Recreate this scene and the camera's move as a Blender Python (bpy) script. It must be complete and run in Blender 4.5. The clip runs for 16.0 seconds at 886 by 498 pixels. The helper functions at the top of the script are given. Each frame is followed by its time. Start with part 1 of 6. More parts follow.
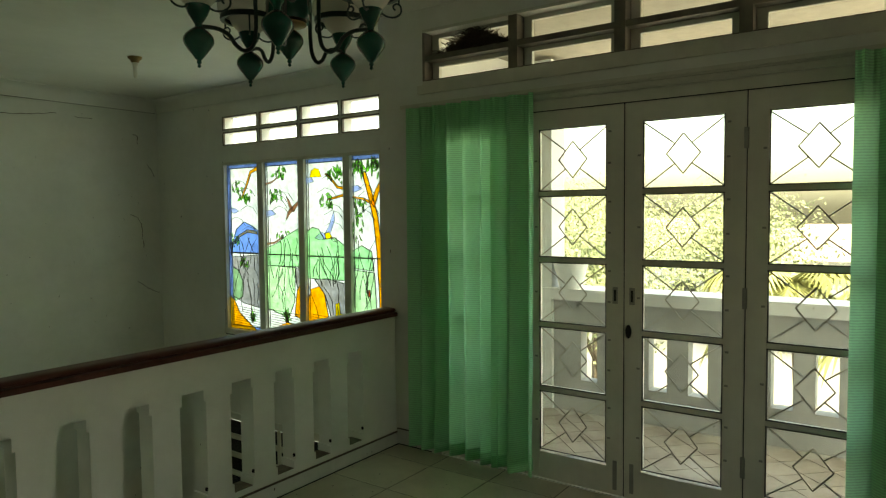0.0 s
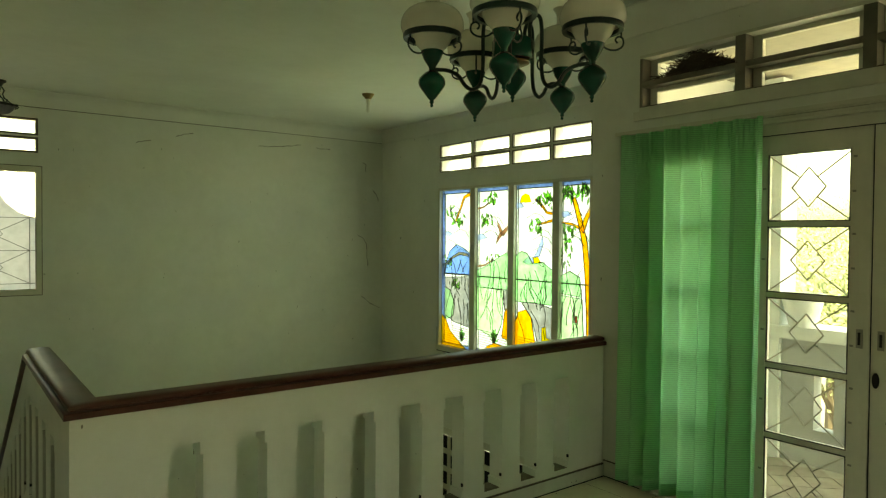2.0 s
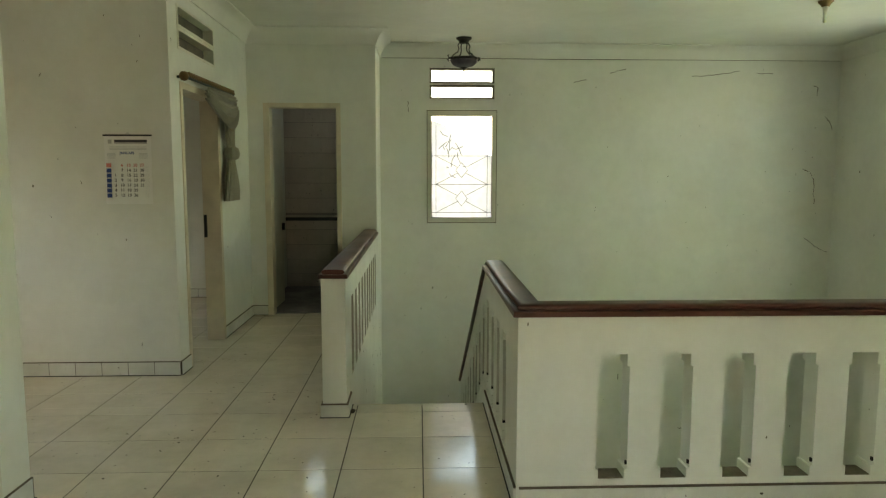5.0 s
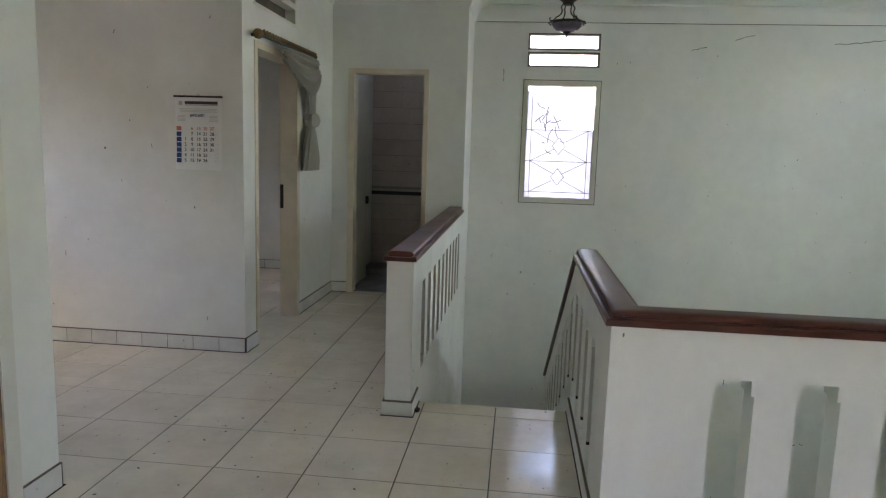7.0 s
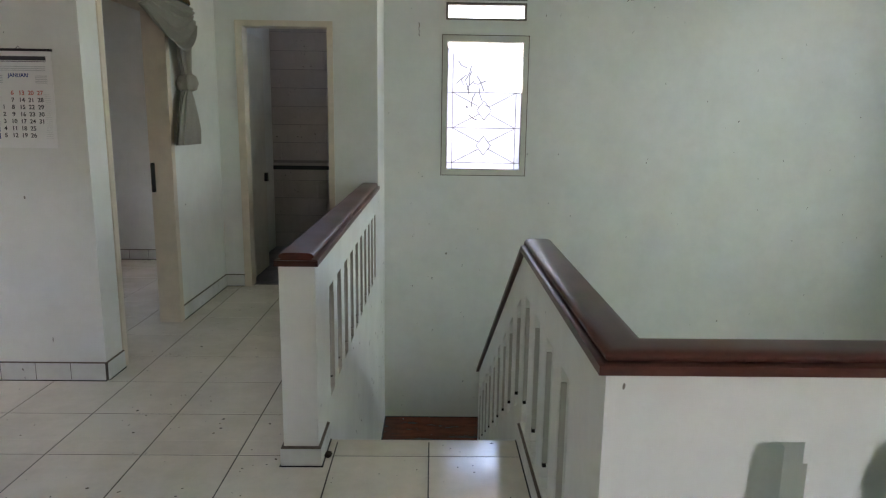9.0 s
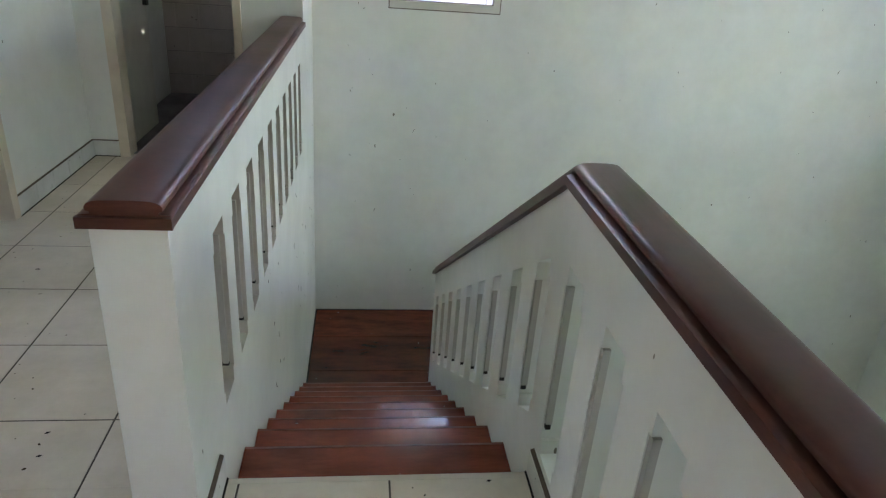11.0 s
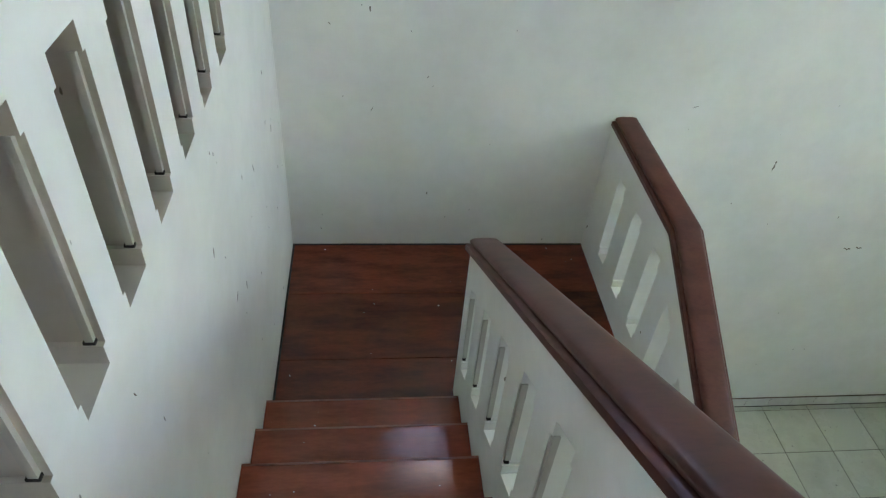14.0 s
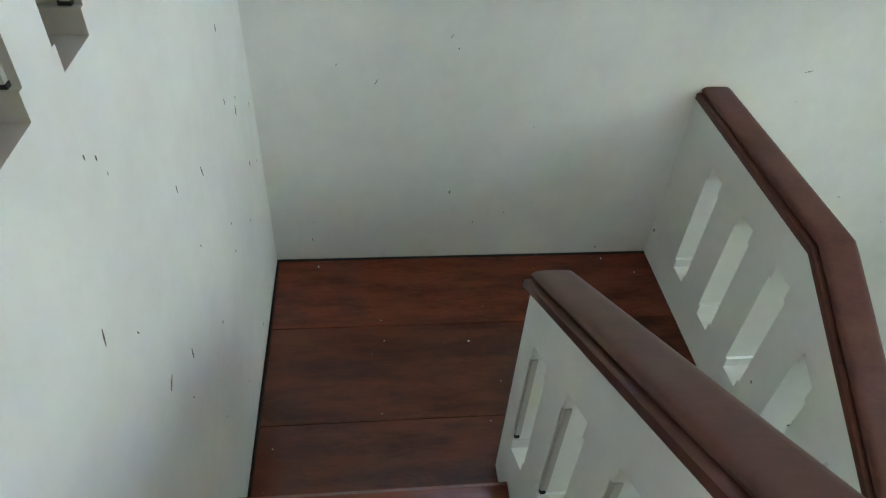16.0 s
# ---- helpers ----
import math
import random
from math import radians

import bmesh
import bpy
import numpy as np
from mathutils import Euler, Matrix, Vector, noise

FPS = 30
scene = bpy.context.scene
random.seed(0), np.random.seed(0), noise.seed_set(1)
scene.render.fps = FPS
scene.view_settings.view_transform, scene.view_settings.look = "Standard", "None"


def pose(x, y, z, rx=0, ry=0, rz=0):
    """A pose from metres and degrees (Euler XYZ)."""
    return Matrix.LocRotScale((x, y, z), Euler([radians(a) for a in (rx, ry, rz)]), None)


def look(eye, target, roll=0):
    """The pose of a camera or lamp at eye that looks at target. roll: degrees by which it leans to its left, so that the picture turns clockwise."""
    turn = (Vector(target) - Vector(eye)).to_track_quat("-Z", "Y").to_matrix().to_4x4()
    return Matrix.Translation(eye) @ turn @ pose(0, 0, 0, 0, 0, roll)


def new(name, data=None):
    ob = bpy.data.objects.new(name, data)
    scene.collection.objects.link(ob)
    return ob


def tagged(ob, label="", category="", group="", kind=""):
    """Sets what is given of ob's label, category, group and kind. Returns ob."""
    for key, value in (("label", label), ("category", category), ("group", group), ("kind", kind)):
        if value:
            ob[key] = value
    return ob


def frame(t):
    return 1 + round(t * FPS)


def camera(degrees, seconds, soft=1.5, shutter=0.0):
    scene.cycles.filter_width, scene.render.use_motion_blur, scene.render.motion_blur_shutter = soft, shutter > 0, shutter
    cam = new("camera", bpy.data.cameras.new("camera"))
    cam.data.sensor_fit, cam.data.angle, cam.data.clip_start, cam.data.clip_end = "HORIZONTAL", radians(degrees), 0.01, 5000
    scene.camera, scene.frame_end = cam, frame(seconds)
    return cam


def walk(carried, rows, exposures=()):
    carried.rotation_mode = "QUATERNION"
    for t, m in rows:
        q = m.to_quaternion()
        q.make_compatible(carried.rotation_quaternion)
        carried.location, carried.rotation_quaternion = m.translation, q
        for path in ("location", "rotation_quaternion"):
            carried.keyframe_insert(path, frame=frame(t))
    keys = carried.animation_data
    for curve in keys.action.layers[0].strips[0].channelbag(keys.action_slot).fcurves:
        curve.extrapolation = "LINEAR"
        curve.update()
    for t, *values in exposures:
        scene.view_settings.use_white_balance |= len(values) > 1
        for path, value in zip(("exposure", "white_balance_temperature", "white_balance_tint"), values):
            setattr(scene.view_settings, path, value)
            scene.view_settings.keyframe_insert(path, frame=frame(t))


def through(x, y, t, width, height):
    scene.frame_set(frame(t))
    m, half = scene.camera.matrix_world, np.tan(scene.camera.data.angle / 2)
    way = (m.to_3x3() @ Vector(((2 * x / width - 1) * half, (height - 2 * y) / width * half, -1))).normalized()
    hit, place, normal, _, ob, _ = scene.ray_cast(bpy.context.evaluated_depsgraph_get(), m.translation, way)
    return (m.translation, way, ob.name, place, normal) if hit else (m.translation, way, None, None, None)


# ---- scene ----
cam = camera(66.8, 16.0, 1.25)
PATH = [
    (0, (-0.331, -2.838, 1.543), (1.295, -1.678, 1.435), -0.6),
    (0.5, (-0.332, -2.838, 1.546), (1.202, -1.56, 1.43), -0.6),
    (1, (-0.349, -2.84, 1.543), (1.069, -1.432, 1.441), -0.6),
    (1.5, (-0.366, -2.845, 1.55), (0.953, -1.344, 1.47), -0.3),
    (2, (-0.406, -2.851, 1.567), (0.804, -1.259, 1.527), 0.5),
    (2.5, (-0.429, -2.866, 1.555), (0.6, -1.152, 1.508), 0.2),
    (3, (-0.465, -2.87, 1.54), (0.305, -1.027, 1.432), 0.2),
    (3.5, (-0.492, -2.872, 1.53), (0.06, -0.957, 1.369), 0.6),
    (4, (-0.478, -2.889, 1.522), (-0.135, -0.926, 1.349), 0.3),
    (4.5, (-0.452, -2.892, 1.513), (-0.254, -0.912, 1.314), 0.5),
    (4.7, (-0.442, -2.888, 1.487), (-0.299, -0.903, 1.283), 0.3),
    (6.8, (-0.388, -2.399, 1.431), (-0.563, -0.428, 1.14), 1.5),
    (7, (-0.349, -2.336, 1.438), (-0.56, -0.368, 1.154), 1.8),
    (7.5, (-0.345, -2.169, 1.422), (-0.655, -0.222, 1.089), 2.1),
    (8, (-0.394, -1.937, 1.421), (-0.63, 0.024, 1.109), 2.4),
    (8.5, (-0.411, -1.751, 1.417), (-0.429, 0.208, 1.014), 2.1),
    (9, (-0.409, -1.478, 1.428), (-0.376, 0.487, 1.058), 0.8),
    (9.5, (-0.428, -1.22, 1.426), (-0.391, 0.722, 0.952), 1.6),
    (10, (-0.496, -0.839, 1.418), (-0.335, 1.048, 0.774), 1.0),
    (10.2, (-0.512, -0.716, 1.421), (-0.318, 1.156, 0.743), 1.3),
    (12.3, (-0.436, 0.987, 1.33), (-0.189, 2.617, 0.197), 8.8),
    (12.5, (-0.403, 1.105, 1.338), (-0.178, 2.71, 0.166), 8.5),
    (13, (-0.405, 1.416, 1.291), (-0.028, 2.937, 0.048), 6.7),
    (13.5, (-0.418, 1.632, 1.268), (-0.073, 3.006, -0.144), 4.6),
    (14, (-0.405, 1.852, 1.145), (-0.191, 3.354, -0.158), 5.2),
    (14.5, (-0.395, 2.047, 1.044), (-0.209, 3.498, -0.319), 4.8),
    (15, (-0.44, 2.245, 0.922), (-0.25, 3.596, -0.541), 4.7),
    (15.5, (-0.431, 2.448, 0.778), (-0.266, 3.899, -0.589), 4.1),
    (16, (-0.43, 2.65, 0.66), (-0.219, 4.115, -0.684), 4.2),
]
EXPOSURES = [(0.0, 2.9, 9700, -7), (1.5, 3.27, 12200, -13), (2.5, 3.72, 17000, -22), (3.5, 4.17, 18000, -15), (4.7, 4.4, 11500, -5), (6.8, 4.52, 6900, 23), (10.2, 4.95, 6700, 21), (12.3, 5.45, 6400, 23), (16.0, 5.6, 6600, 21)]
walk(cam, [(t, look(eye, target, roll)) for t, eye, target, roll in PATH], EXPOSURES)

SKY, SUN = 0.15, 2.2

# ---- daylight ----
world = bpy.data.worlds.new("sky")
scene.world = world
world.use_nodes = True
wn = world.node_tree.nodes
sky = wn.new("ShaderNodeTexSky")
sky.sky_type = "NISHITA"
sky.sun_disc = False
sky.sun_elevation = radians(60)
sky.sun_rotation = radians(192)
sky.dust_density = 4.0
sky.air_density = 1.2
wn["Background"].inputs["Strength"].default_value = SKY
world.node_tree.links.new(sky.outputs["Color"], wn["Background"].inputs["Color"])

sun_data = bpy.data.lights.new("sun", "SUN")
sun_data.energy = SUN
sun_data.angle = radians(20)
sun_data.color = (1.0, 0.96, 0.9)
sun = new("sun", sun_data)
sun.rotation_euler = Vector((0.1, 0.46, -0.88)).to_track_quat("-Z", "Y").to_euler()

# sky light in the opening of the coloured window
glow = bpy.data.lights.new("window_daylight", "AREA")
glow.shape, glow.size, glow.size_y = "RECTANGLE", 1.9, 2.36
glow.energy, glow.color = 2.1, (0.88, 1.0, 0.9)
glow_ob = new("window_daylight", glow)
glow_ob.location, glow_ob.rotation_euler = (4.69, 2.515, 1.17), (0, radians(90), 0)

# ---- materials ----
def base_mat(name, color, rough=0.6, metal=0.0):
    m = bpy.data.materials.new(name)
    m.use_nodes = True
    b = m.node_tree.nodes["Principled BSDF"]
    b.inputs["Base Color"].default_value = (*color, 1)
    b.inputs["Roughness"].default_value = rough
    b.inputs["Metallic"].default_value = metal
    return m, m.node_tree.nodes, m.node_tree.links, b


def noise_node(n, l, scale, detail=4.0, rough=0.6, stretch=None, obj=True):
    tc = n.new("ShaderNodeTexCoord")
    t = n.new("ShaderNodeTexNoise")
    t.inputs["Scale"].default_value = scale
    t.inputs["Detail"].default_value = detail
    t.inputs["Roughness"].default_value = rough
    src = tc.outputs["Object"] if obj else n.new("ShaderNodeNewGeometry").outputs["Position"]
    if stretch:
        mp = n.new("ShaderNodeMapping")
        mp.inputs["Scale"].default_value = stretch
        l.new(src, mp.inputs["Vector"])
        src = mp.outputs["Vector"]
    l.new(src, t.inputs["Vector"])
    return t


def ramp(n, l, src, stops):
    r = n.new("ShaderNodeValToRGB")
    e = r.color_ramp.elements
    e[0].position, e[0].color = stops[0][0], (*stops[0][1], 1)
    e[1].position, e[1].color = stops[-1][0], (*stops[-1][1], 1)
    for p, c in stops[1:-1]:
        x = e.new(p)
        x.color = (*c, 1)
    l.new(src, r.inputs["Fac"])
    return r


def mix(n, l, fac, a, b, mode="MIX"):
    m = n.new("ShaderNodeMix")
    m.data_type, m.blend_type = "RGBA", mode
    for value, socket in ((fac, m.inputs[0]), (a, m.inputs[6]), (b, m.inputs[7])):
        if isinstance(value, (int, float)):
            socket.default_value = value
        elif isinstance(value, tuple):
            socket.default_value = (*value, 1)
        else:
            l.new(value, socket)
    return m.outputs[2]


def bump(n, l, b, src, strength=0.2, dist=0.01):
    bp = n.new("ShaderNodeBump")
    bp.inputs["Strength"].default_value = strength
    bp.inputs["Distance"].default_value = dist
    l.new(src, bp.inputs["Height"])
    l.new(bp.outputs["Normal"], b.inputs["Normal"])


def shade3(c, k):
    return tuple(min(1.0, v * k) for v in c)


def plaster(name, color, stain=0.88, specks=True):
    m, n, l, b = base_mat(name, color, 0.75)
    big = noise_node(n, l, 1.3, 5, 0.65)
    r1 = ramp(n, l, big.outputs["Fac"], [(0.3, shade3(color, stain)), (0.62, color)])
    mid = noise_node(n, l, 9, 6, 0.7)
    r2 = ramp(n, l, mid.outputs["Fac"], [(0.3, (0.965, 0.965, 0.955)), (0.6, (1, 1, 1))])
    out = mix(n, l, 1.0, r1.outputs["Color"], r2.outputs["Color"], "MULTIPLY")
    if specks:
        dots = noise_node(n, l, 34, 1, 0.4, (1, 1, 0.45))
        r3 = ramp(n, l, dots.outputs["Fac"], [(0.815, (1, 1, 1)), (0.83, (0.25, 0.23, 0.2))])
        out = mix(n, l, 1.0, out, r3.outputs["Color"], "MULTIPLY")
    l.new(out, b.inputs["Base Color"])
    fine = noise_node(n, l, 60, 4, 0.6)
    bump(n, l, b, fine.outputs["Fac"], 0.12, 0.004)
    return m


def wood(name, dark, light, rough, grain, relief=0.05, patch=0.6, spec=0.5, vary=0.85):
    m, n, l, b = base_mat(name, light, rough)
    b.inputs["Specular IOR Level"].default_value = spec
    g = noise_node(n, l, 4, 6, 0.6, grain)
    r = ramp(n, l, g.outputs["Fac"], [(0.32, dark), (0.6, light)])
    fine = noise_node(n, l, 30, 3, 0.6, grain)
    r2 = ramp(n, l, fine.outputs["Fac"], [(0.3, (patch, patch, patch)), (0.6, (1, 1, 1))])
    oi = n.new("ShaderNodeObjectInfo")
    r3 = ramp(n, l, oi.outputs["Random"], [(0.0, (vary, vary * 0.98, vary * 0.96)), (1.0, (1.1, 1.08, 1.05))])
    out = mix(n, l, 1.0, r.outputs["Color"], r2.outputs["Color"], "MULTIPLY")
    l.new(mix(n, l, 1.0, out, r3.outputs["Color"], "MULTIPLY"), b.inputs["Base Color"])
    dust = noise_node(n, l, 1.2, 4, 0.5)
    ro = ramp(n, l, dust.outputs["Fac"], [(0.25, (rough * 1.25,) * 3), (0.75, (rough * 0.85,) * 3)])
    l.new(ro.outputs["Color"], b.inputs["Roughness"])
    bump(n, l, b, fine.outputs["Fac"], relief, 0.001)
    return m


def plain(name, color, rough=0.5, metal=0.0, var=0.85, scale=12, relief=0.05):
    m, n, l, b = base_mat(name, color, rough, metal)
    t = noise_node(n, l, scale, 5, 0.6)
    r = ramp(n, l, t.outputs["Fac"], [(0.3, shade3(color, var)), (0.65, color)])
    l.new(r.outputs["Color"], b.inputs["Base Color"])
    bump(n, l, b, t.outputs["Fac"], relief, 0.003)
    return m


def tile_mat(name, color, rough=0.12, dirt=0.8):
    m, n, l, b = base_mat(name, color, rough)
    oi = n.new("ShaderNodeObjectInfo")
    r0 = ramp(n, l, oi.outputs["Random"], [(0.0, shade3(color, 0.93)), (1.0, color)])
    big = noise_node(n, l, 2.2, 6, 0.7, None, False)
    r1 = ramp(n, l, big.outputs["Fac"], [(0.3, (dirt, dirt, dirt * 0.96)), (0.6, (1, 1, 1))])
    dots = noise_node(n, l, 38, 1, 0.45, None, False)
    r2 = ramp(n, l, dots.outputs["Fac"], [(0.765, (1, 1, 1)), (0.78, (0.12, 0.1, 0.08))])
    out = mix(n, l, 1.0, r0.outputs["Color"], r1.outputs["Color"], "MULTIPLY")
    l.new(mix(n, l, 1.0, out, r2.outputs["Color"], "MULTIPLY"), b.inputs["Base Color"])
    ro = ramp(n, l, big.outputs["Fac"], [(0.3, (rough * 2.6,) * 3), (0.65, (rough,) * 3)])
    l.new(ro.outputs["Color"], b.inputs["Roughness"])
    return m


def glass(name, tint=(1, 1, 1), gloss=0.06):
    m = bpy.data.materials.new(name)
    m.use_nodes = True
    n, l = m.node_tree.nodes, m.node_tree.links
    n.remove(n["Principled BSDF"])
    tr = n.new("ShaderNodeBsdfTransparent")
    tr.inputs["Color"].default_value = (*tint, 1)
    gl = n.new("ShaderNodeBsdfGlossy")
    gl.inputs["Roughness"].default_value = 0.03
    fr = n.new("ShaderNodeFresnel")
    fr.inputs["IOR"].default_value = 1.45
    mx = n.new("ShaderNodeMixShader")
    l.new(fr.outputs["Fac"], mx.inputs["Fac"])
    l.new(tr.outputs["BSDF"], mx.inputs[1])
    l.new(gl.outputs["BSDF"], mx.inputs[2])
    l.new(mx.outputs["Shader"], n["Material Output"].inputs["Surface"])
    return m


def milky(name, color, clear=0.5, blotch=0.72):
    """Coloured or frosted glass: partly clear, partly scattering what falls on its back."""
    m = bpy.data.materials.new(name)
    m.use_nodes = True
    n, l = m.node_tree.nodes, m.node_tree.links
    n.remove(n["Principled BSDF"])
    tr = n.new("ShaderNodeBsdfTransparent")
    tl = n.new("ShaderNodeBsdfTranslucent")
    t = noise_node(n, l, 14, 4, 0.6)
    r = ramp(n, l, t.outputs["Fac"], [(0.3, shade3(color, blotch)), (0.65, color)])
    l.new(r.outputs["Color"], tr.inputs["Color"])
    l.new(r.outputs["Color"], tl.inputs["Color"])
    mx = n.new("ShaderNodeMixShader")
    mx.inputs["Fac"].default_value = 1 - clear
    l.new(tr.outputs["BSDF"], mx.inputs[1])
    l.new(tl.outputs["BSDF"], mx.inputs[2])
    gl = n.new("ShaderNodeBsdfGlossy")
    gl.inputs["Roughness"].default_value = 0.12
    m2 = n.new("ShaderNodeMixShader")
    m2.inputs["Fac"].default_value = 0.05
    l.new(mx.outputs["Shader"], m2.inputs[1])
    l.new(gl.outputs["BSDF"], m2.inputs[2])
    l.new(m2.outputs["Shader"], n["Material Output"].inputs["Surface"])
    return m


def cloth(name, color, through=0.35, weave=(60, 60, 60)):
    m = bpy.data.materials.new(name)
    m.use_nodes = True
    n, l = m.node_tree.nodes, m.node_tree.links
    b = n["Principled BSDF"]
    b.inputs["Roughness"].default_value = 0.85
    t = noise_node(n, l, 1.0, 1, 0.4, weave)
    r = ramp(n, l, t.outputs["Fac"], [(0.4, shade3(color, 0.72)), (0.58, color)])
    l.new(r.outputs["Color"], b.inputs["Base Color"])
    bump(n, l, b, t.outputs["Fac"], 0.3, 0.003)
    tl = n.new("ShaderNodeBsdfTranslucent")
    l.new(r.outputs["Color"], tl.inputs["Color"])
    mx = n.new("ShaderNodeMixShader")
    mx.inputs["Fac"].default_value = through
    l.new(b.outputs["BSDF"], mx.inputs[1])
    l.new(tl.outputs["BSDF"], mx.inputs[2])
    l.new(mx.outputs["Shader"], n["Material Output"].inputs["Surface"])
    return m


M_WALL = plaster("wall_plaster", (0.78, 0.785, 0.74))
M_CEIL = plaster("ceiling_paint", (0.8, 0.8, 0.76), 0.92, False)
M_TILE = tile_mat("floor_tile", (0.78, 0.705, 0.58), 0.075)
# Darker beige plaster: shade inside the passage slots is put into its colour.
M_REVEAL = plaster("shaded_plaster", (0.52, 0.48, 0.41), 0.8)
M_DUST = plain("brown_dust", (0.19, 0.16, 0.12), 0.95, 0, 0.6, 20)
# Darkened plaster for the slot strips; the slot's shade is in this colour.
M_STRIP = plaster("shaded_strip", (0.48, 0.46, 0.41), 0.8)
# Near-black for real grime, and for the shadow lines painted on the stairs.
M_GRIME_SHADE = plain("grime", (0.012, 0.01, 0.008), 0.9)
M_GROUT = plain("grout", (0.075, 0.062, 0.05), 0.9)
M_TRIM = tile_mat("skirting_tile", (0.72, 0.72, 0.68), 0.25)
M_LINE = plain("dirty_joint", (0.13, 0.1, 0.075), 0.9)
M_RAIL = wood("handrail_wood", (0.074, 0.024, 0.017), (0.114, 0.038, 0.027), 0.36, (1.5, 1.5, 5), 0.02, 0.85, 0.3)
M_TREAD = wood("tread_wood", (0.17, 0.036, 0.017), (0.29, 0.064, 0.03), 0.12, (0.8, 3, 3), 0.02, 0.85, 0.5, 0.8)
# Darker copy of the tread wood, with the landing's shading in its colour.
M_STEP = wood("shaded_step_wood", (0.068, 0.016, 0.009), (0.165, 0.037, 0.018), 0.14, (0.8, 3, 3), 0.02, 0.82, 0.5, 0.72)
M_PAINT = plain("door_paint", (0.72, 0.7, 0.62), 0.45, 0, 0.9, 6)
M_FRAME = plain("frame_paint", (0.66, 0.65, 0.57), 0.5, 0, 0.88, 6)
M_JAMB = plain("jamb_paint", (0.69, 0.6, 0.475), 0.5, 0, 0.85, 6)
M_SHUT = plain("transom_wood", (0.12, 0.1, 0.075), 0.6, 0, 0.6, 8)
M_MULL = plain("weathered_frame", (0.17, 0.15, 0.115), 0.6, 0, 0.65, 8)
M_LEAD = plain("lead_strip", (0.03, 0.03, 0.03), 0.6, 0.0)
M_BAR = plain("pane_strip", (0.34, 0.33, 0.28), 0.5)
M_GLASS = glass("clear_glass", (0.96, 0.98, 0.97))
M_FROST = milky("frosted_glass", (0.5, 0.51, 0.54), 0.1, 0.85)


def woven(name, color, through, row, dash):
    """A loose weave: rows of short dashes."""
    m = cloth(name, color, through)
    n, l = m.node_tree.nodes, m.node_tree.links
    tc = n.new("ShaderNodeTexCoord")
    wv = n.new("ShaderNodeTexWave")
    wv.bands_direction = "Z"
    wv.inputs["Scale"].default_value = math.pi / (10 * row)
    wv.inputs["Distortion"].default_value = 0.6
    l.new(tc.outputs["Object"], wv.inputs["Vector"])
    t = noise_node(n, l, 1.0, 1, 0.4, (dash, dash, 2.2 / row))
    rows = mix(n, l, 0.55, wv.outputs["Color"], t.outputs["Color"])
    r = ramp(n, l, rows, [(0.25, shade3(color, 0.76)), (0.62, color)])
    big = noise_node(n, l, 3, 3, 0.5, (1, 1.6, 0.25))
    r2 = ramp(n, l, big.outputs["Fac"], [(0.35, (0.9, 0.93, 0.9)), (0.65, (1, 1, 1))])
    out = mix(n, l, 1.0, r.outputs["Color"], r2.outputs["Color"], "MULTIPLY")
    for node in (n["Principled BSDF"], n["Translucent BSDF"]):
        l.new(out, node.inputs[0])
    return m


M_GREEN = woven("green_curtain", (0.5, 0.93, 0.6), 0.6, 0.012, 55)
M_GREY = woven("grey_sheer", (0.42, 0.39, 0.34), 0.3, 0.004, 200)
M_IRON = plain("painted_iron", (0.012, 0.03, 0.026), 0.35, 0.3)
M_ENAMEL = plain("green_enamel", (0.006, 0.085, 0.06), 0.25, 0, 0.7)
M_BRASS = plain("old_brass", (0.2, 0.13, 0.06), 0.5, 0.7)
M_SHADE = plain("opal_glass", (0.84, 0.81, 0.72), 0.2, 0, 0.94, 6, 0.0)
M_STEEL = plain("steel", (0.35, 0.34, 0.31), 0.4, 0.9)
M_BLACK = plain("black_metal", (0.02, 0.018, 0.016), 0.5, 0.3)
M_WHITE = plain("white_plastic", (0.8, 0.79, 0.72), 0.4)
M_PAPER = plain("paper", (0.82, 0.82, 0.8), 0.7, 0, 0.95)
M_BLUE = plain("blue_ink", (0.03, 0.07, 0.25), 0.7)
M_INK = plain("black_ink", (0.05, 0.05, 0.06), 0.7)
M_RED = plain("red_ink", (0.65, 0.2, 0.17), 0.7)
M_BTILE = tile_mat("bathroom_tile", (0.57, 0.515, 0.49), 0.2)
M_BFLOOR = tile_mat("bathroom_floor_tile", (0.2, 0.19, 0.2), 0.3)
M_BAND = plain("bathroom_band", (0.03, 0.03, 0.035), 0.3)
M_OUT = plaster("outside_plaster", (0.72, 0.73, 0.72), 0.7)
M_YARD = plain("yard_concrete", (0.22, 0.21, 0.19), 0.9, 0, 0.7, 5)

# ---- mesh helpers ----
def part(name, bm, material, parent=None, label="", smooth=False, bevel=0.0):
    if bevel:
        es = [e for e in bm.edges if len(e.link_faces) == 2 and e.calc_face_angle(0) > 0.6]
        bmesh.ops.bevel(bm, geom=es, offset=bevel, segments=2, affect="EDGES", clamp_overlap=True)
    bm.normal_update()
    me = bpy.data.meshes.new(name)
    bm.to_mesh(me)
    bm.free()
    me.materials.append(material)
    if smooth:
        me.shade_smooth()
        me.set_sharp_from_angle(angle=radians(40))
    ob = new(name, me)
    if parent:
        ob.parent = parent
    if label:
        ob["label"] = label
    return ob


def empty(name, label, category, group="", at=(0, 0, 0)):
    ob = new(name)
    ob.empty_display_size = 0.1
    ob.location = at
    return tagged(ob, label, category, group)


